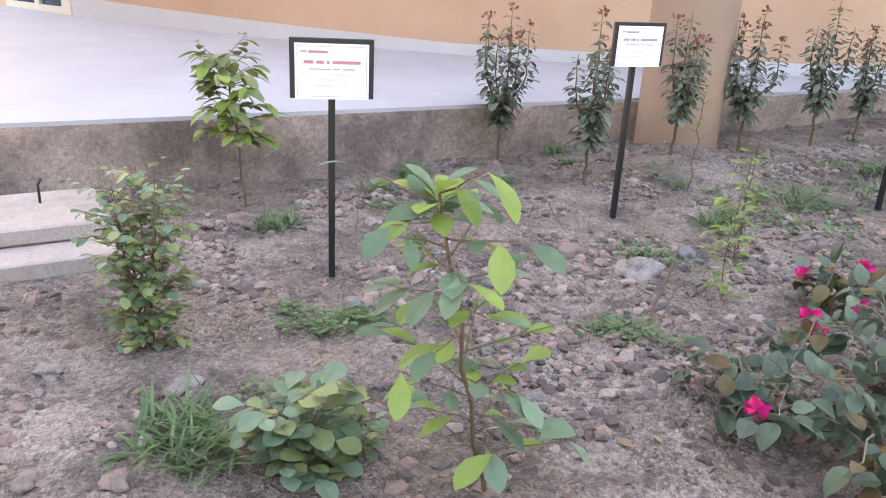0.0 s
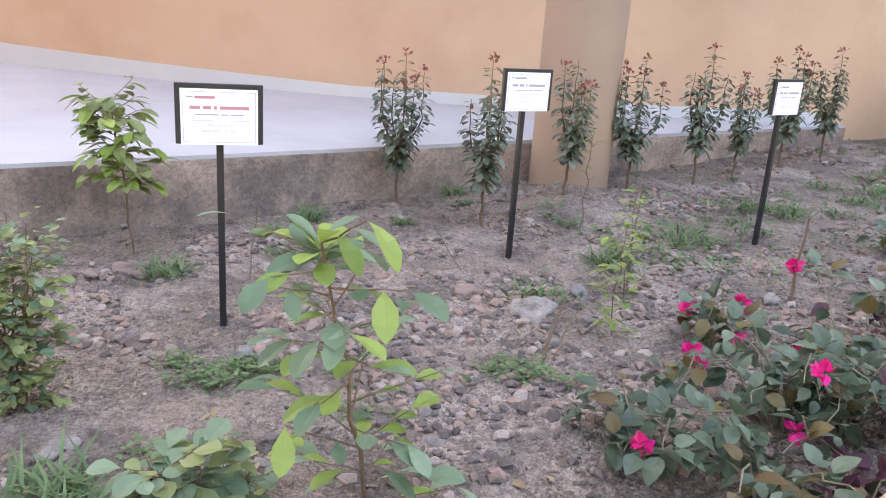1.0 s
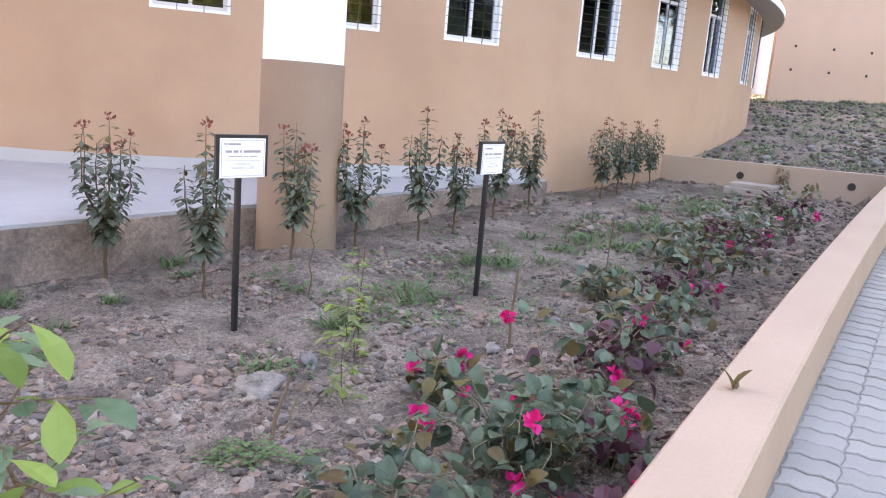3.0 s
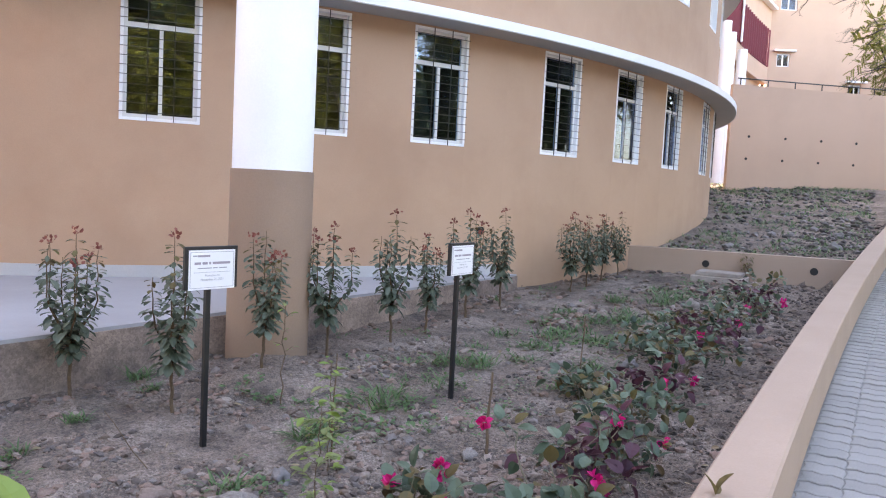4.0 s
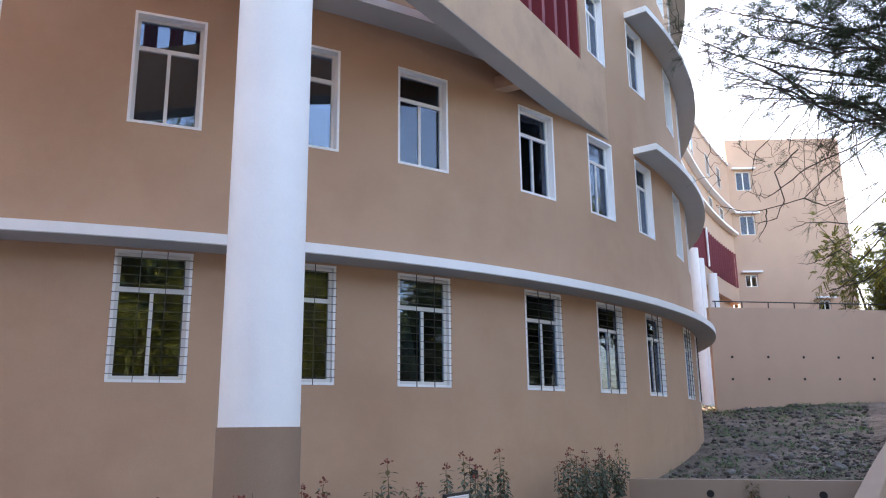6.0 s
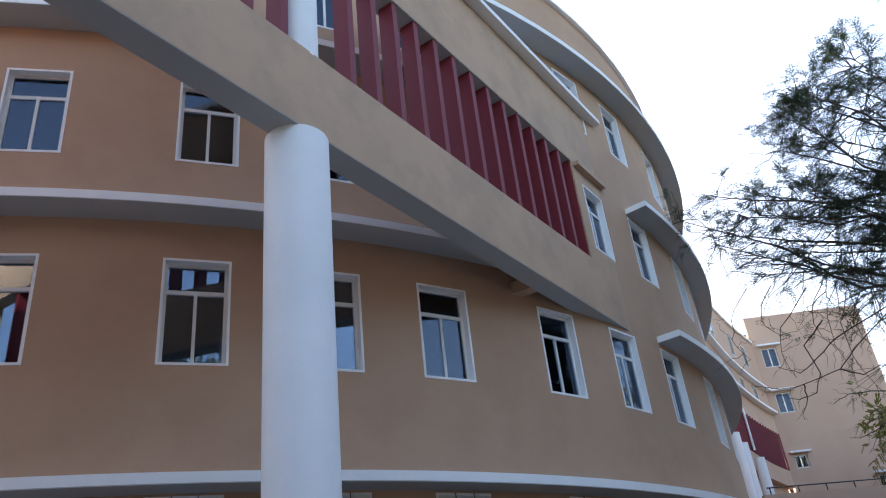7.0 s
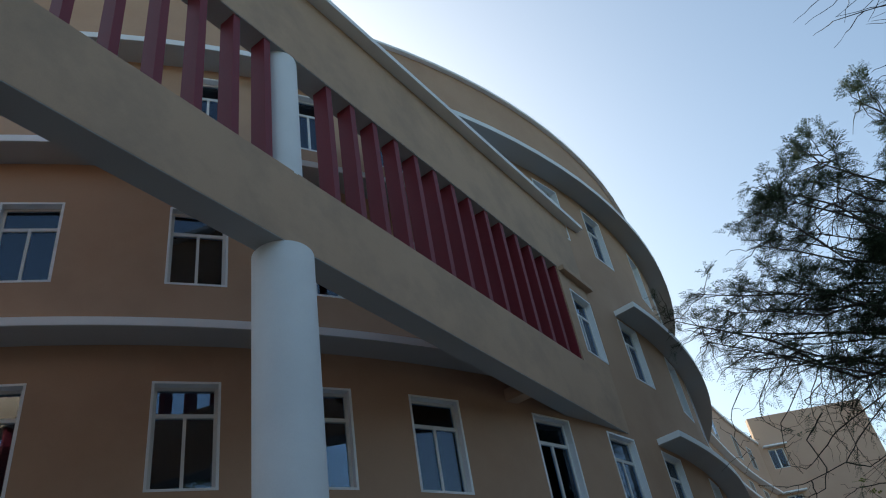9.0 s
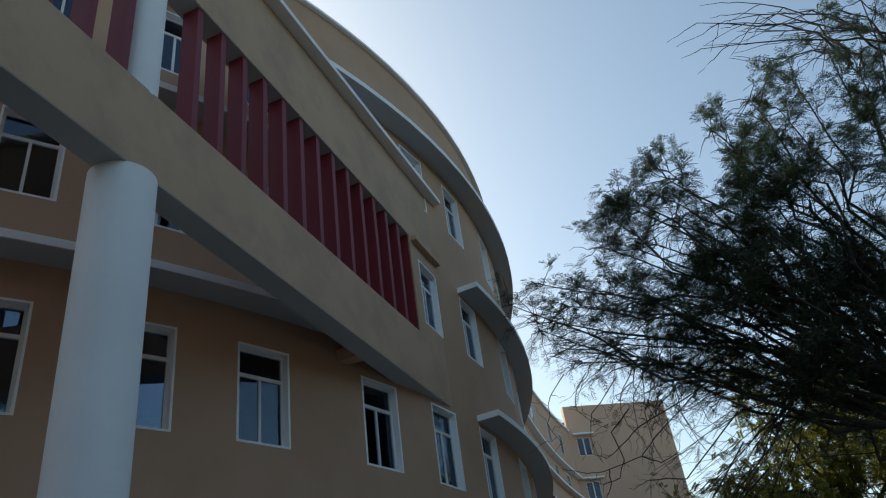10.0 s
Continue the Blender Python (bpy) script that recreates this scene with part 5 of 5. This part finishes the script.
def wing_strip(name, z0, z1, out, material, thick=0.4, label=""):
    b = bmesh.new()
    pts = [Vector(p) for p in wing]
    nrm = []
    for i in range(len(pts)):
        d = (pts[min(i + 1, 12)] - pts[max(i - 1, 0)]).normalized()
        nrm.append(Vector((d.y, -d.x, 0)))
    fr = [p + n_ * out for p, n_ in zip(pts, nrm)]
    bk = [p - n_ * thick for p, n_ in zip(pts, nrm)]
    sweep(b, [[(p.x, p.y, z0) for p in fr], [(p.x, p.y, z1) for p in fr], [(p.x, p.y, z1) for p in bk], [(p.x, p.y, z0) for p in bk]])
    bmesh.ops.recalc_face_normals(b, faces=b.faces)
    return part(name, b, material, far_b, label)


wing_strip("wing_band", 9.5, 10.5, 0.0, M_TAN_HAZED)
wing_strip("wing_wall", 12.7, 18.7, 0.0, M_TAN_HAZED)
wing_strip("wing_coping", 18.7, 18.85, 0.12, M_WHITE)
wing_strip("wing_cornice", 13.95, 14.1, 0.35, M_WHITE)
wing_strip("wing_cornice", 15.45, 15.58, 0.35, M_WHITE)
wing_strip("wing_back", 1.0, 12.7, -3.0, M_TAN_HAZED)
for k in range(30):
    u = (k + 0.5) / 30
    p = Vector(wing[min(11, int(u * 12))]).lerp(Vector(wing[min(12, int(u * 12) + 1)]), u * 12 - int(u * 12))
    bm = bmesh.new()
    box(bm, -.16, .16, -.05, .05, 10.5, 12.7, Matrix.Translation((p.x, p.y, 0)) @ Matrix.Rotation(radians(50), 4, "Z"))
    part("fin", bm, M_RED, far_b)
for x, y, zt in ((28.04, 23.87, 10.0), (28.57, 24.02, 9.6), (31.23, 25.51, 9.4)):
    bm = bmesh.new()
    cyl_bm(bm, x, y, .24, 1.0, zt, 20)
    part("column", bm, M_WHITE, far_b, "round white column")
bm = bmesh.new()
cyl_bm(bm, wing[6][0] + .12, wing[6][1] - .12, .06, 10.5, 12.7, 10)
part("post", bm, M_WHITE, far_b, "thin white post between the fins")
for u in (0.47, 0.68, 0.87):
    for z, hw in ((14.2, 1.0), (16.5, 1.35)):
        i = int(u * 12)
        d = Vector(wing[i + 1]) - Vector(wing[i])
        bm = bmesh.new()
        grid_plate(bm, [-.45, -.39, .39, .45], [0, .06, hw - .06, hw], -.03, .05, lambda a, b: not (a == 1 and b == 1))
        o = part("window", bm, M_FRAME, far_b)
        o.matrix_basis = Matrix.Translation((wing[i][0], wing[i][1], z)) @ Matrix.Rotation(math.atan2(d.y, d.x), 4, "Z")
        bm = bmesh.new()
        box(bm, -.4, .4, -.012, .02, .05, hw - .05)
        part("pane", bm, M_GLASS_FAR, o)


# ---- trees ----
def tree(name, at, label, seed, trunk_h, crown_c, crown_r, twigs, leaf_ln, mt, trunk_r=0.22, limbs=9, flat=0.8, leaflets=9, bare=0, reach=(), twig_ends=()):
    """A tapered trunk, forked limbs, and feathery twigs of small leaflets in uneven clumps."""
    r = random.Random(seed)
    zb = soil_z(*at) - 0.1
    t = thing(name, label, "tree", at=(at[0], at[1], zb))
    V, F, LV, LF = [], [], [], []
    cc = Vector(crown_c)
    top = Vector((cc.x * 0.35, cc.y * 0.35, trunk_h))
    add_tube(V, F, bent(Vector((0, 0, -0.3)), top, r, 0.08, 6), trunk_r, trunk_r * .6, 10)
    tips = []
    for k in range(limbs):
        d = vrand(r)
        while d.length > 1 or d.length < 0.35:
            d = vrand(r)
        d.normalize()
        e = cc + Vector((d.x * crown_r, d.y * crown_r, d.z * crown_r * flat))
        if k < len(reach):
            e = Vector(reach[k])
        pts = bent(top.copy(), e, r, crown_r * 0.06, 7)
        for i in range(1, 7):
            pts[i].z += crown_r * 0.12 * math.sin(math.pi * i / 7)
        add_tube(V, F, pts, trunk_r * .45, trunk_r * .05, 6)
        for i in range(2, 8):
            for w in range(4):
                e2 = pts[i] + vrand(r).normalized() * crown_r * (r.uniform(.2, .5) if k >= len(reach) else r.uniform(.1, .28))
                sub = bent(pts[i].copy(), e2, r, crown_r * .03, 5)
                add_tube(V, F, sub, trunk_r * .12, trunk_r * .02, 4)
                tips.append(sub)
    for k in range(bare):
        d = Vector((r.uniform(-.4, .6), r.uniform(-.6, .3), r.uniform(.7, 1))).normalized()
        sub = bent(cc + d * crown_r * .7, cc + d * crown_r * r.uniform(1.1, 1.5) + vrand(r), r, crown_r * .02, 8)
        add_tube(V, F, sub, trunk_r * .10, trunk_r * .02, 5)
        for i in range(3, 8):
            fk = bent(sub[i].copy(), sub[i] + vrand(r) * crown_r * .3 + d * .5, r, .05, 4)
            add_tube(V, F, fk, trunk_r * .04, trunk_r * .012, 4)
    for e in twig_ends:
        e = Vector(e)
        st = Vector(reach[0]).lerp(cc, r.uniform(.15, .5))
        pts = [st.lerp(e, u / 7) + Vector((0, 0, 0.9 * math.sin(math.pi * u / 7))) + vrand(r) * .12 for u in range(8)]
        add_tube(V, F, pts, .028, .006, 5)
        for i in range(2, 8):
            for w in range(2):
                q = pts[i] + vrand(r) * .9 + Vector((0, 0, -.35))
                sub = bent(pts[i].copy(), q, r, .06, 5)
                add_tube(V, F, sub, .010, .003, 4)
                if r.random() < .3:
                    tips.append(sub)
    for k in range(twigs):
        sub = tips[r.randrange(len(tips))]
        i = r.randrange(1, len(sub))
        p = sub[i] + vrand(r) * crown_r * .09
        d = (vrand(r) + (p - cc) * (0.5 / crown_r) + Vector((0, 0, -0.25))).normalized()
        up = Vector((r.uniform(-.6, .6), r.uniform(-.6, .6), 1))
        side = d.cross(up).normalized()
        stem_l = leaf_ln * leaflets * 0.30
        n_ = len(LV)
        sw = d.cross(Vector((0, 0, 1))) * .006
        e_ = p + d * stem_l - Vector((0, 0, stem_l * .25))
        LV.extend((tuple(p - sw), tuple(p + sw), tuple(e_)))
        LF.append((n_, n_ + 1, n_ + 2))
        for q in range(leaflets):
            u = (q + 1) / leaflets
            b = p + d * (stem_l * u) - Vector((0, 0, 1)) * (stem_l * .25 * u * u)
            for sg in (-1, 1):
                w = (side * sg + d * .55).normalized()
                n_ = len(LV)
                ll = leaf_ln * r.uniform(.8, 1.1)
                wv = d * (ll * .24)
                LV.extend((tuple(b), tuple(b + w * (ll * .5) + wv), tuple(b + w * ll - Vector((0, 0, ll * .15))), tuple(b + w * (ll * .5) - wv)))
                LF.append((n_, n_ + 1, n_ + 2, n_ + 3))
    mesh_ob("trunk", V, F, M_BARK, t, label="dark trunk with forked limbs")
    mesh_ob("crown", LV, LF, mt, t, label="crown of small feathery leaves")
    return t


def frond(LV, LF, r, p, d, ln, pairs, leaf_ln):
    """A drooping rachis with pairs of slim pointed leaflets."""
    up = Vector((r.uniform(-.5, .5), r.uniform(-.5, .5), 1))
    side = d.cross(up).normalized()
    sw = side * .0035
    n_ = len(LV)
    e_ = p + d * ln - Vector((0, 0, ln * .3))
    LV.extend((tuple(p - sw), tuple(p + sw), tuple(e_)))
    LF.append((n_, n_ + 1, n_ + 2))
    for q in range(pairs):
        u = (q + 1) / pairs
        b = p + d * (ln * u) - Vector((0, 0, ln * .3 * u * u))
        for sg in (-1, 1):
            w = (side * sg + d * r.uniform(.4, .9) + Vector((0, 0, r.uniform(-.5, .1)))).normalized()
            n_ = len(LV)
            ll = leaf_ln * r.uniform(.7, 1.15) * (1 - .35 * abs(u - .45))
            wv = d * (ll * .13)
            LV.extend((tuple(b), tuple(b + w * (ll * .4) + wv), tuple(b + w * ll), tuple(b + w * (ll * .4) - wv)))
            LF.append((n_, n_ + 1, n_ + 2, n_ + 3))


def feathery_tree(at, label, seed):
    """A leaning tree: limbs spread to one side, level sprays of fronds with gaps, bare arching twigs above and below."""
    r = random.Random(seed)
    zb = soil_z(*at) - 0.1
    t = thing("tree", label, "tree", at=(at[0], at[1], zb))
    V, F, LV, LF = [], [], [], []
    ax = Vector((-.19, .98, 0))                  # the way it leans
    ay = Vector((.98, .19, 0))

    def place(u, z, v=0.0):
        return ax * u + ay * v + Vector((0, 0, z - zb))
    fork = place(0.6, 4.6)
    add_tube(V, F, bent(Vector((0, 0, -0.3)), fork, r, 0.08, 6), .27, .2, 10)
    ends = [place(9.2, 11.0, -.4), place(8.9, 10.6, .2), place(8.4, 11.4, .1), place(8.4, 9.9, -.6), place(7.7, 10.6, .4), place(5.9, 12.6, .2), place(6.2, 12.2, -.3), place(5.0, 12.5, .4), place(5.3, 11.7, -.5), place(4.7, 11.6, .3), place(6.3, 11.8, .6), place(7.9, 9.1, .2), place(7.0, 8.7, -.8), place(6.6, 11.6, 0), place(5.6, 12.3, -.6), place(4.6, 13.0, .5), place(3.2, 13.0, -.3), place(1.8, 13.2, .6), place(6.2, 8.3, .8), place(7.2, 9.7, 1.0), place(7.7, 11.2, .6), place(8.2, 10.2, -.2), place(7.4, 10.0, -.9), place(6.9, 9.2, .3), place(6.4, 10.6, .6), place(6.0, 9.8, -.7), place(5.4, 11.2, .3), place(5.2, 9.0, .5), place(4.4, 12.0, -.8), place(3.0, 12.6, .4), place(4.2, 10.4, .2), place(2.4, 11.4, -.5), place(.4, 13.9, .2), place(-.6, 14.2, -.3), place(1.3, 13.7, .4), place(-1.6, 14.0, .1), place(-.2, 13.2, .8), place(-2.4, 13.4, -.5)]
    while len(ends) < 72:
        u, z, v = r.uniform(-5.5, 6.0), r.uniform(6.8, 13.6), r.uniform(-2.6, 2.6)
        q = ((u - 0.4) / 6.2) ** 2 + ((z - 10.2) / 3.6) ** 2 + (v / 2.8) ** 2
        if .25 < q < 1.0:
            ends.append(place(u, z, v))
    for k, e in enumerate(ends):
        pts = bent(fork.copy(), e, r, .42, 9)
        for i in range(1, 9):
            pts[i].z += .55 * math.sin(math.pi * i / 9) * (1 if k % 3 else -.6)
        add_tube(V, F, pts, .062, .010, 6)
        way = (pts[-1] - pts[-4]).normalized()
        thin = .5 if e.dot(ax) > 6.5 else 1.0
        for i in range(3, 10):
            for w in range(5):
                d = (vrand(r) * 1.2 + way * .7 + Vector((0, 0, .05)))
                d.z *= .8
                d.normalize()
                ln = r.uniform(.5, 1.35) * (1.25 - .06 * i)
                st = pts[i] if i == 9 else pts[i].lerp(pts[i + 1], r.random())
                sub = bent(st.copy(), st + d * ln, r, .05, 5)
                sub[-1].z -= ln * .12
                add_tube(V, F, sub, .014, .004, 4)
                if r.random() < .1 or noise.noise((st + d * ln) * .75) < -.24:
                    continue
                for g in range(int(thin * r.randrange(15, 26))):
                    c = sub[r.choice((2, 3, 3, 4, 4, 5, 5))]
                    p = c + vrand(r) * .07
                    fd = (d * .8 + vrand(r) * .9)
                    fd.z *= .85
                    frond(LV, LF, r, p, fd.normalized(), r.uniform(.22, .36), 7, .085)
    # bare arching twigs above
    for k in range(12):
        st = place(r.uniform(-2.5, .8), r.uniform(12.3, 13.2), r.uniform(-.8, .8))
        e = place(r.uniform(-1.0, 3.0), r.uniform(14.6, 16.6), r.uniform(-.8, .8))
        pts = bent(st, e, r, .12, 9)
        for i in range(1, 10):
            pts[i] += ax * (-.5 * math.sin(math.pi * i / 9))
        add_tube(V, F, pts, .034, .009, 5)
        for i in range(3, 10):
            fk = bent(pts[i].copy(), pts[i] + ax * r.uniform(.2, 1.1) + vrand(r) * .4 + Vector((0, 0, r.uniform(-.1, .5))), r, .05, 5)
            add_tube(V, F, fk, .012, .005, 4)
    # thin curling twigs below, nearly bare
    for k in range(17):
        st = place(r.uniform(5.2, 8.4), r.uniform(7.8, 9.0), r.uniform(-.8, .8))
        e = place(st.dot(ax) + r.uniform(-.6, .9), r.uniform(5.7, 7.7), r.uniform(-.8, .8))
        pts = bent(st, e, r, .06, 8)
        for i in range(1, 9):
            pts[i] += ax * (.45 * math.sin(math.pi * i / 8))
        add_tube(V, F, pts, .013, .004, 5)
        for i in range(2, 9):
            fk = bent(pts[i].copy(), pts[i] + vrand(r) * .55, r, .06, 5)
            add_tube(V, F, fk, .006, .003, 4)
            if r.random() < .16:
                for g in range(3):
                    frond(LV, LF, r, fk[-1] + vrand(r) * .04, (vrand(r) + ax * .6).normalized(), r.uniform(.2, .32), 8, .08)
    # long bare twigs that arch low over the path, with short side twigs
    for line in (((3.5, 8.2), (5.4, 7.5), (6.5, 6.9), (7.0, 6.55), (7.9, 6.49), (8.3, 6.55), (8.9, 6.82)), ((5.4, 7.5), (6.9, 7.15), (7.5, 6.84), (7.8, 6.73), (8.2, 7.0)), ((7.0, 7.6), (7.54, 7.24), (7.4, 6.6), (7.6, 6.25), (8.0, 6.23), (8.3, 6.4)), ((7.8, 6.5), (7.82, 6.2), (8.03, 5.9)), ((7.0, 6.55), (6.62, 6.3), (6.2, 6.4)), ((4.8, 6.8), (6.2, 5.85), (6.6, 5.97), (7.03, 6.04), (7.35, 5.95)), ((4.9, 6.2), (6.1, 5.1), (6.4, 5.38), (6.8, 5.24), (7.1, 5.2)), ((4.6, 5.6), (6.1, 4.7), (6.8, 4.6))):
        pts = []
        for (u0, z0), (u1, z1) in zip(line, line[1:]):
            pts += bent(place(u0, z0), place(u1, z1), r, .015, 4)[:-1]
        pts.append(place(*line[-1]))
        add_tube(V, F, pts, .016, .006, 5)
        for q in pts[6::2]:
            add_tube(V, F, bent(q.copy(), q + ax * r.uniform(-.1, .35) + Vector((0, 0, r.uniform(-.3, .2))) + vrand(r) * .12, r, .04, 4), .005, .0025, 4)
    # a few low leafy sprays
    for u, z in ((6.0, 5.9), (6.2, 5.3), (6.1, 4.7), (6.5, 5.2), (6.7, 6.1), (5.7, 4.2), (5.6, 5.0), (6.4, 4.5), (5.4, 5.6), (6.0, 6.7), (5.9, 7.1), (5.0, 4.6)):
        st = place(3.0, 7.2)
        sub = bent(st, place(u, z, r.uniform(-.4, .4)), r, .1, 6)
        add_tube(V, F, sub, .016, .004, 5)
        for g in range(5):
            tip = sub[r.choice((3, 4, 5, 6))] + ax * r.uniform(.1, .6) + vrand(r) * .3
            add_tube(V, F, bent(sub[r.choice((3, 4, 5))].copy(), tip, r, .04, 5), .006, .003, 4)
            for q in range(5):
                frond(LV, LF, r, tip + vrand(r) * .04, (ax * .9 + vrand(r) * .8 + Vector((0, 0, -.3))).normalized(), r.uniform(.2, .32), 14, .04)
    mesh_ob("trunk", V, F, M_BARK, t, label="dark trunk with forked limbs")
    mesh_ob("crown", LV, LF, M_TREE, t, label="crown of small feathery leaves")
    return t


feathery_tree((15.6, 2.4), "large feathery-leaved tree leaning over the paved path", 71)
far1 = tree("tree", (35, 9.5), "sunlit yellow-green tree in the distance", 72, 2.5, (0, 0, 5.0), 3.6, 2300, 0.115, M_TREE_YEL, .16, 8, .8, 9)
for x, y, sc, ro in ((41, 13, 1.7, 1.0), (36, 6.0, 1.5, 2.0), (44, 9, 1.6, 3.0), (36, 1.5, 1.4, 4.0), (34.6, 13.2, 1.45, 5.0), (40.2, 22.6, 1.2, 0.6), (43.5, 20.5, 1.3, 2.6), (38.5, 19.5, 0.9, 4.3)):
    copy_thing(far1, Matrix.Translation((x, y, soil_z(x, y))) @ Matrix.Rotation(ro, 4, "Z") @ Matrix.Diagonal((sc, sc, sc, 1)))
# unseen trees for window reflections; the left and tallest added to block light
back = tree("tree", (-17, -14), "unseen dark tree for window reflections and light blocking", 73, 2.6, (0, 0, 5.6), 4.2, 2200, 0.22, M_TREE, .2, 9, .9, 6)
for x, y, sc, ro in ((-8, -40, 3.6, 1.0), (3, -41, 3.9, 2.2), (14, -40, 3.6, 5.5), (25, -36, 3.2, 0.7), (-18, -34, 3.4, 4.0), (-10, -10, 1.4, 3.5), (19, -9, 1.3, 4.6), (-15, -6, 1.7, .4), (26, -7, 1.3, 5.2), (-13, -1, 1.5, 2.7), (-18, 2, 1.8, 1.9), (-20, -9, 1.9, 4.4), (30, -5, 1.2, 2.0), (33, -2.5, 2.0, 1.1), (38, -7, 2.1, 3.0), (43, -1, 2.2, 4.9), (27, -8, 1.8, .2)):
    copy_thing(back, Matrix.Translation((x, y, soil_z(x, y))) @ Matrix.Rotation(ro, 4, "Z") @ Matrix.Diagonal((sc * .7, sc * .7, sc * .7, 1)))
for x, y, sc, ro in ((-16, -25, 1.6, .3), (-10, -23, 1.3, 1.2), (-4, -26, 1.25, 2.1), (1, -24, 0.95, 3.0), (6, -26, 1.2, 4.2), (11, -24, 1.1, 5.1), (16, -26, 1.6, .8), (22, -24, 1.4, 1.9), (28, -22, 1.5, 3.3), (34, -18, 1.5, 4.4), (-1, -33, 2.0, 5.6), (9, -34, 2.0, .2), (19, -33, 2.0, 2.5)):
    copy_thing(far1, Matrix.Translation((x, y, soil_z(x, y))) @ Matrix.Rotation(ro, 4, "Z") @ Matrix.Diagonal((sc, sc, sc, 1)))
back.scale = (.75, .75, .65)

# ---- pavers of the path ----
def paver_mesh():
    a, b, c = 0.105, 0.082, 0.022
    poly = [(-a, -b + c), (-a * .5, -b - 0), (0, -b + c), (a * .5, -b), (a, -b + c), (a - .012, 0), (a, b + c - .004), (a * .5, b - .004), (0, b + c - .004), (-a * .5, b - .004), (-a, b + c - .004), (-a - .012, 0)]
    poly = [(x * .992, y * .988) for x, y in poly]
    bm_ = bmesh.new()
    lo = [bm_.verts.new((x, y, -0.03)) for x, y in poly]
    mi = [bm_.verts.new((x, y, -0.004)) for x, y in poly]
    hi = [bm_.verts.new((x * .95, y * .94, 0.0)) for x, y in poly]
    k = len(poly)
    bm_.faces.new(hi)
    for i in range(k):
        j = (i + 1) % k
        bm_.faces.new((lo[i], lo[j], mi[j], mi[i]))
        bm_.faces.new((mi[i], mi[j], hi[j], hi[i]))
    return bm_


bm = paver_mesh()
bm.verts.index_update()
pv = [v.co.copy() for v in bm.verts]
pf = [[v.index for v in f_.verts] for f_ in bm.faces]
me_p = bpy.data.meshes.new("paver")
bm.to_mesh(me_p)
bm.free()
me_p.materials.append(M_PAVER)
V, F = [], []
count = 0
r = random.Random(9)
for i in range(-42, 150):
    for j in range(22):
        s = 1.0 + i * 0.168
        o = PW + 0.11 + j * 0.213
        x, y, z = par(s, o, -PH + r.uniform(-.003, .003))
        ang = PA - 2 * PKH * min(s, 17) + radians(90)
        m = Matrix.Translation((x, y, z)) @ Matrix.Rotation(ang, 4, "Z") @ Euler((r.uniform(-.012, .012), r.uniform(-.012, .012), r.uniform(-.02, .02))).to_matrix().to_4x4()
        if j < 5 and 0 <= i < 60:
            ob = new("paver", me_p)
            ob.parent = pavement
            ob.matrix_basis = m
        else:
            n0 = len(V)
            V.extend(tuple(m @ v) for v in pv)
            F.extend(tuple(q + n0 for q in f_) for f_ in pf)
rest = mesh_ob("paver_field", V, F, M_PAVER, pavement)
rest["kind"] = "stuff"

# a curled dry leaf standing on the parapet
V, F = [], []
for d_, up_, ln in (((.25, -.2, 1.0), (-.8, .6, .2), .11), ((-.3, .1, 1.2), (.8, -.5, .2), .10), ((.7, .2, .6), (.2, -.8, .5), .07)):
    add_leaf(V, F, Vector((0, 0, 0.0)), Vector(d_), Vector(up_), ln, ln * .5, .3, .4)
o = mesh_ob("dry_leaf", V, F, M_LEAF_BRONZE)
o.location = (2.638, 2.206, 0.889)
tagged(o, "curled dry brown leaf lying on the parapet", "leaf")
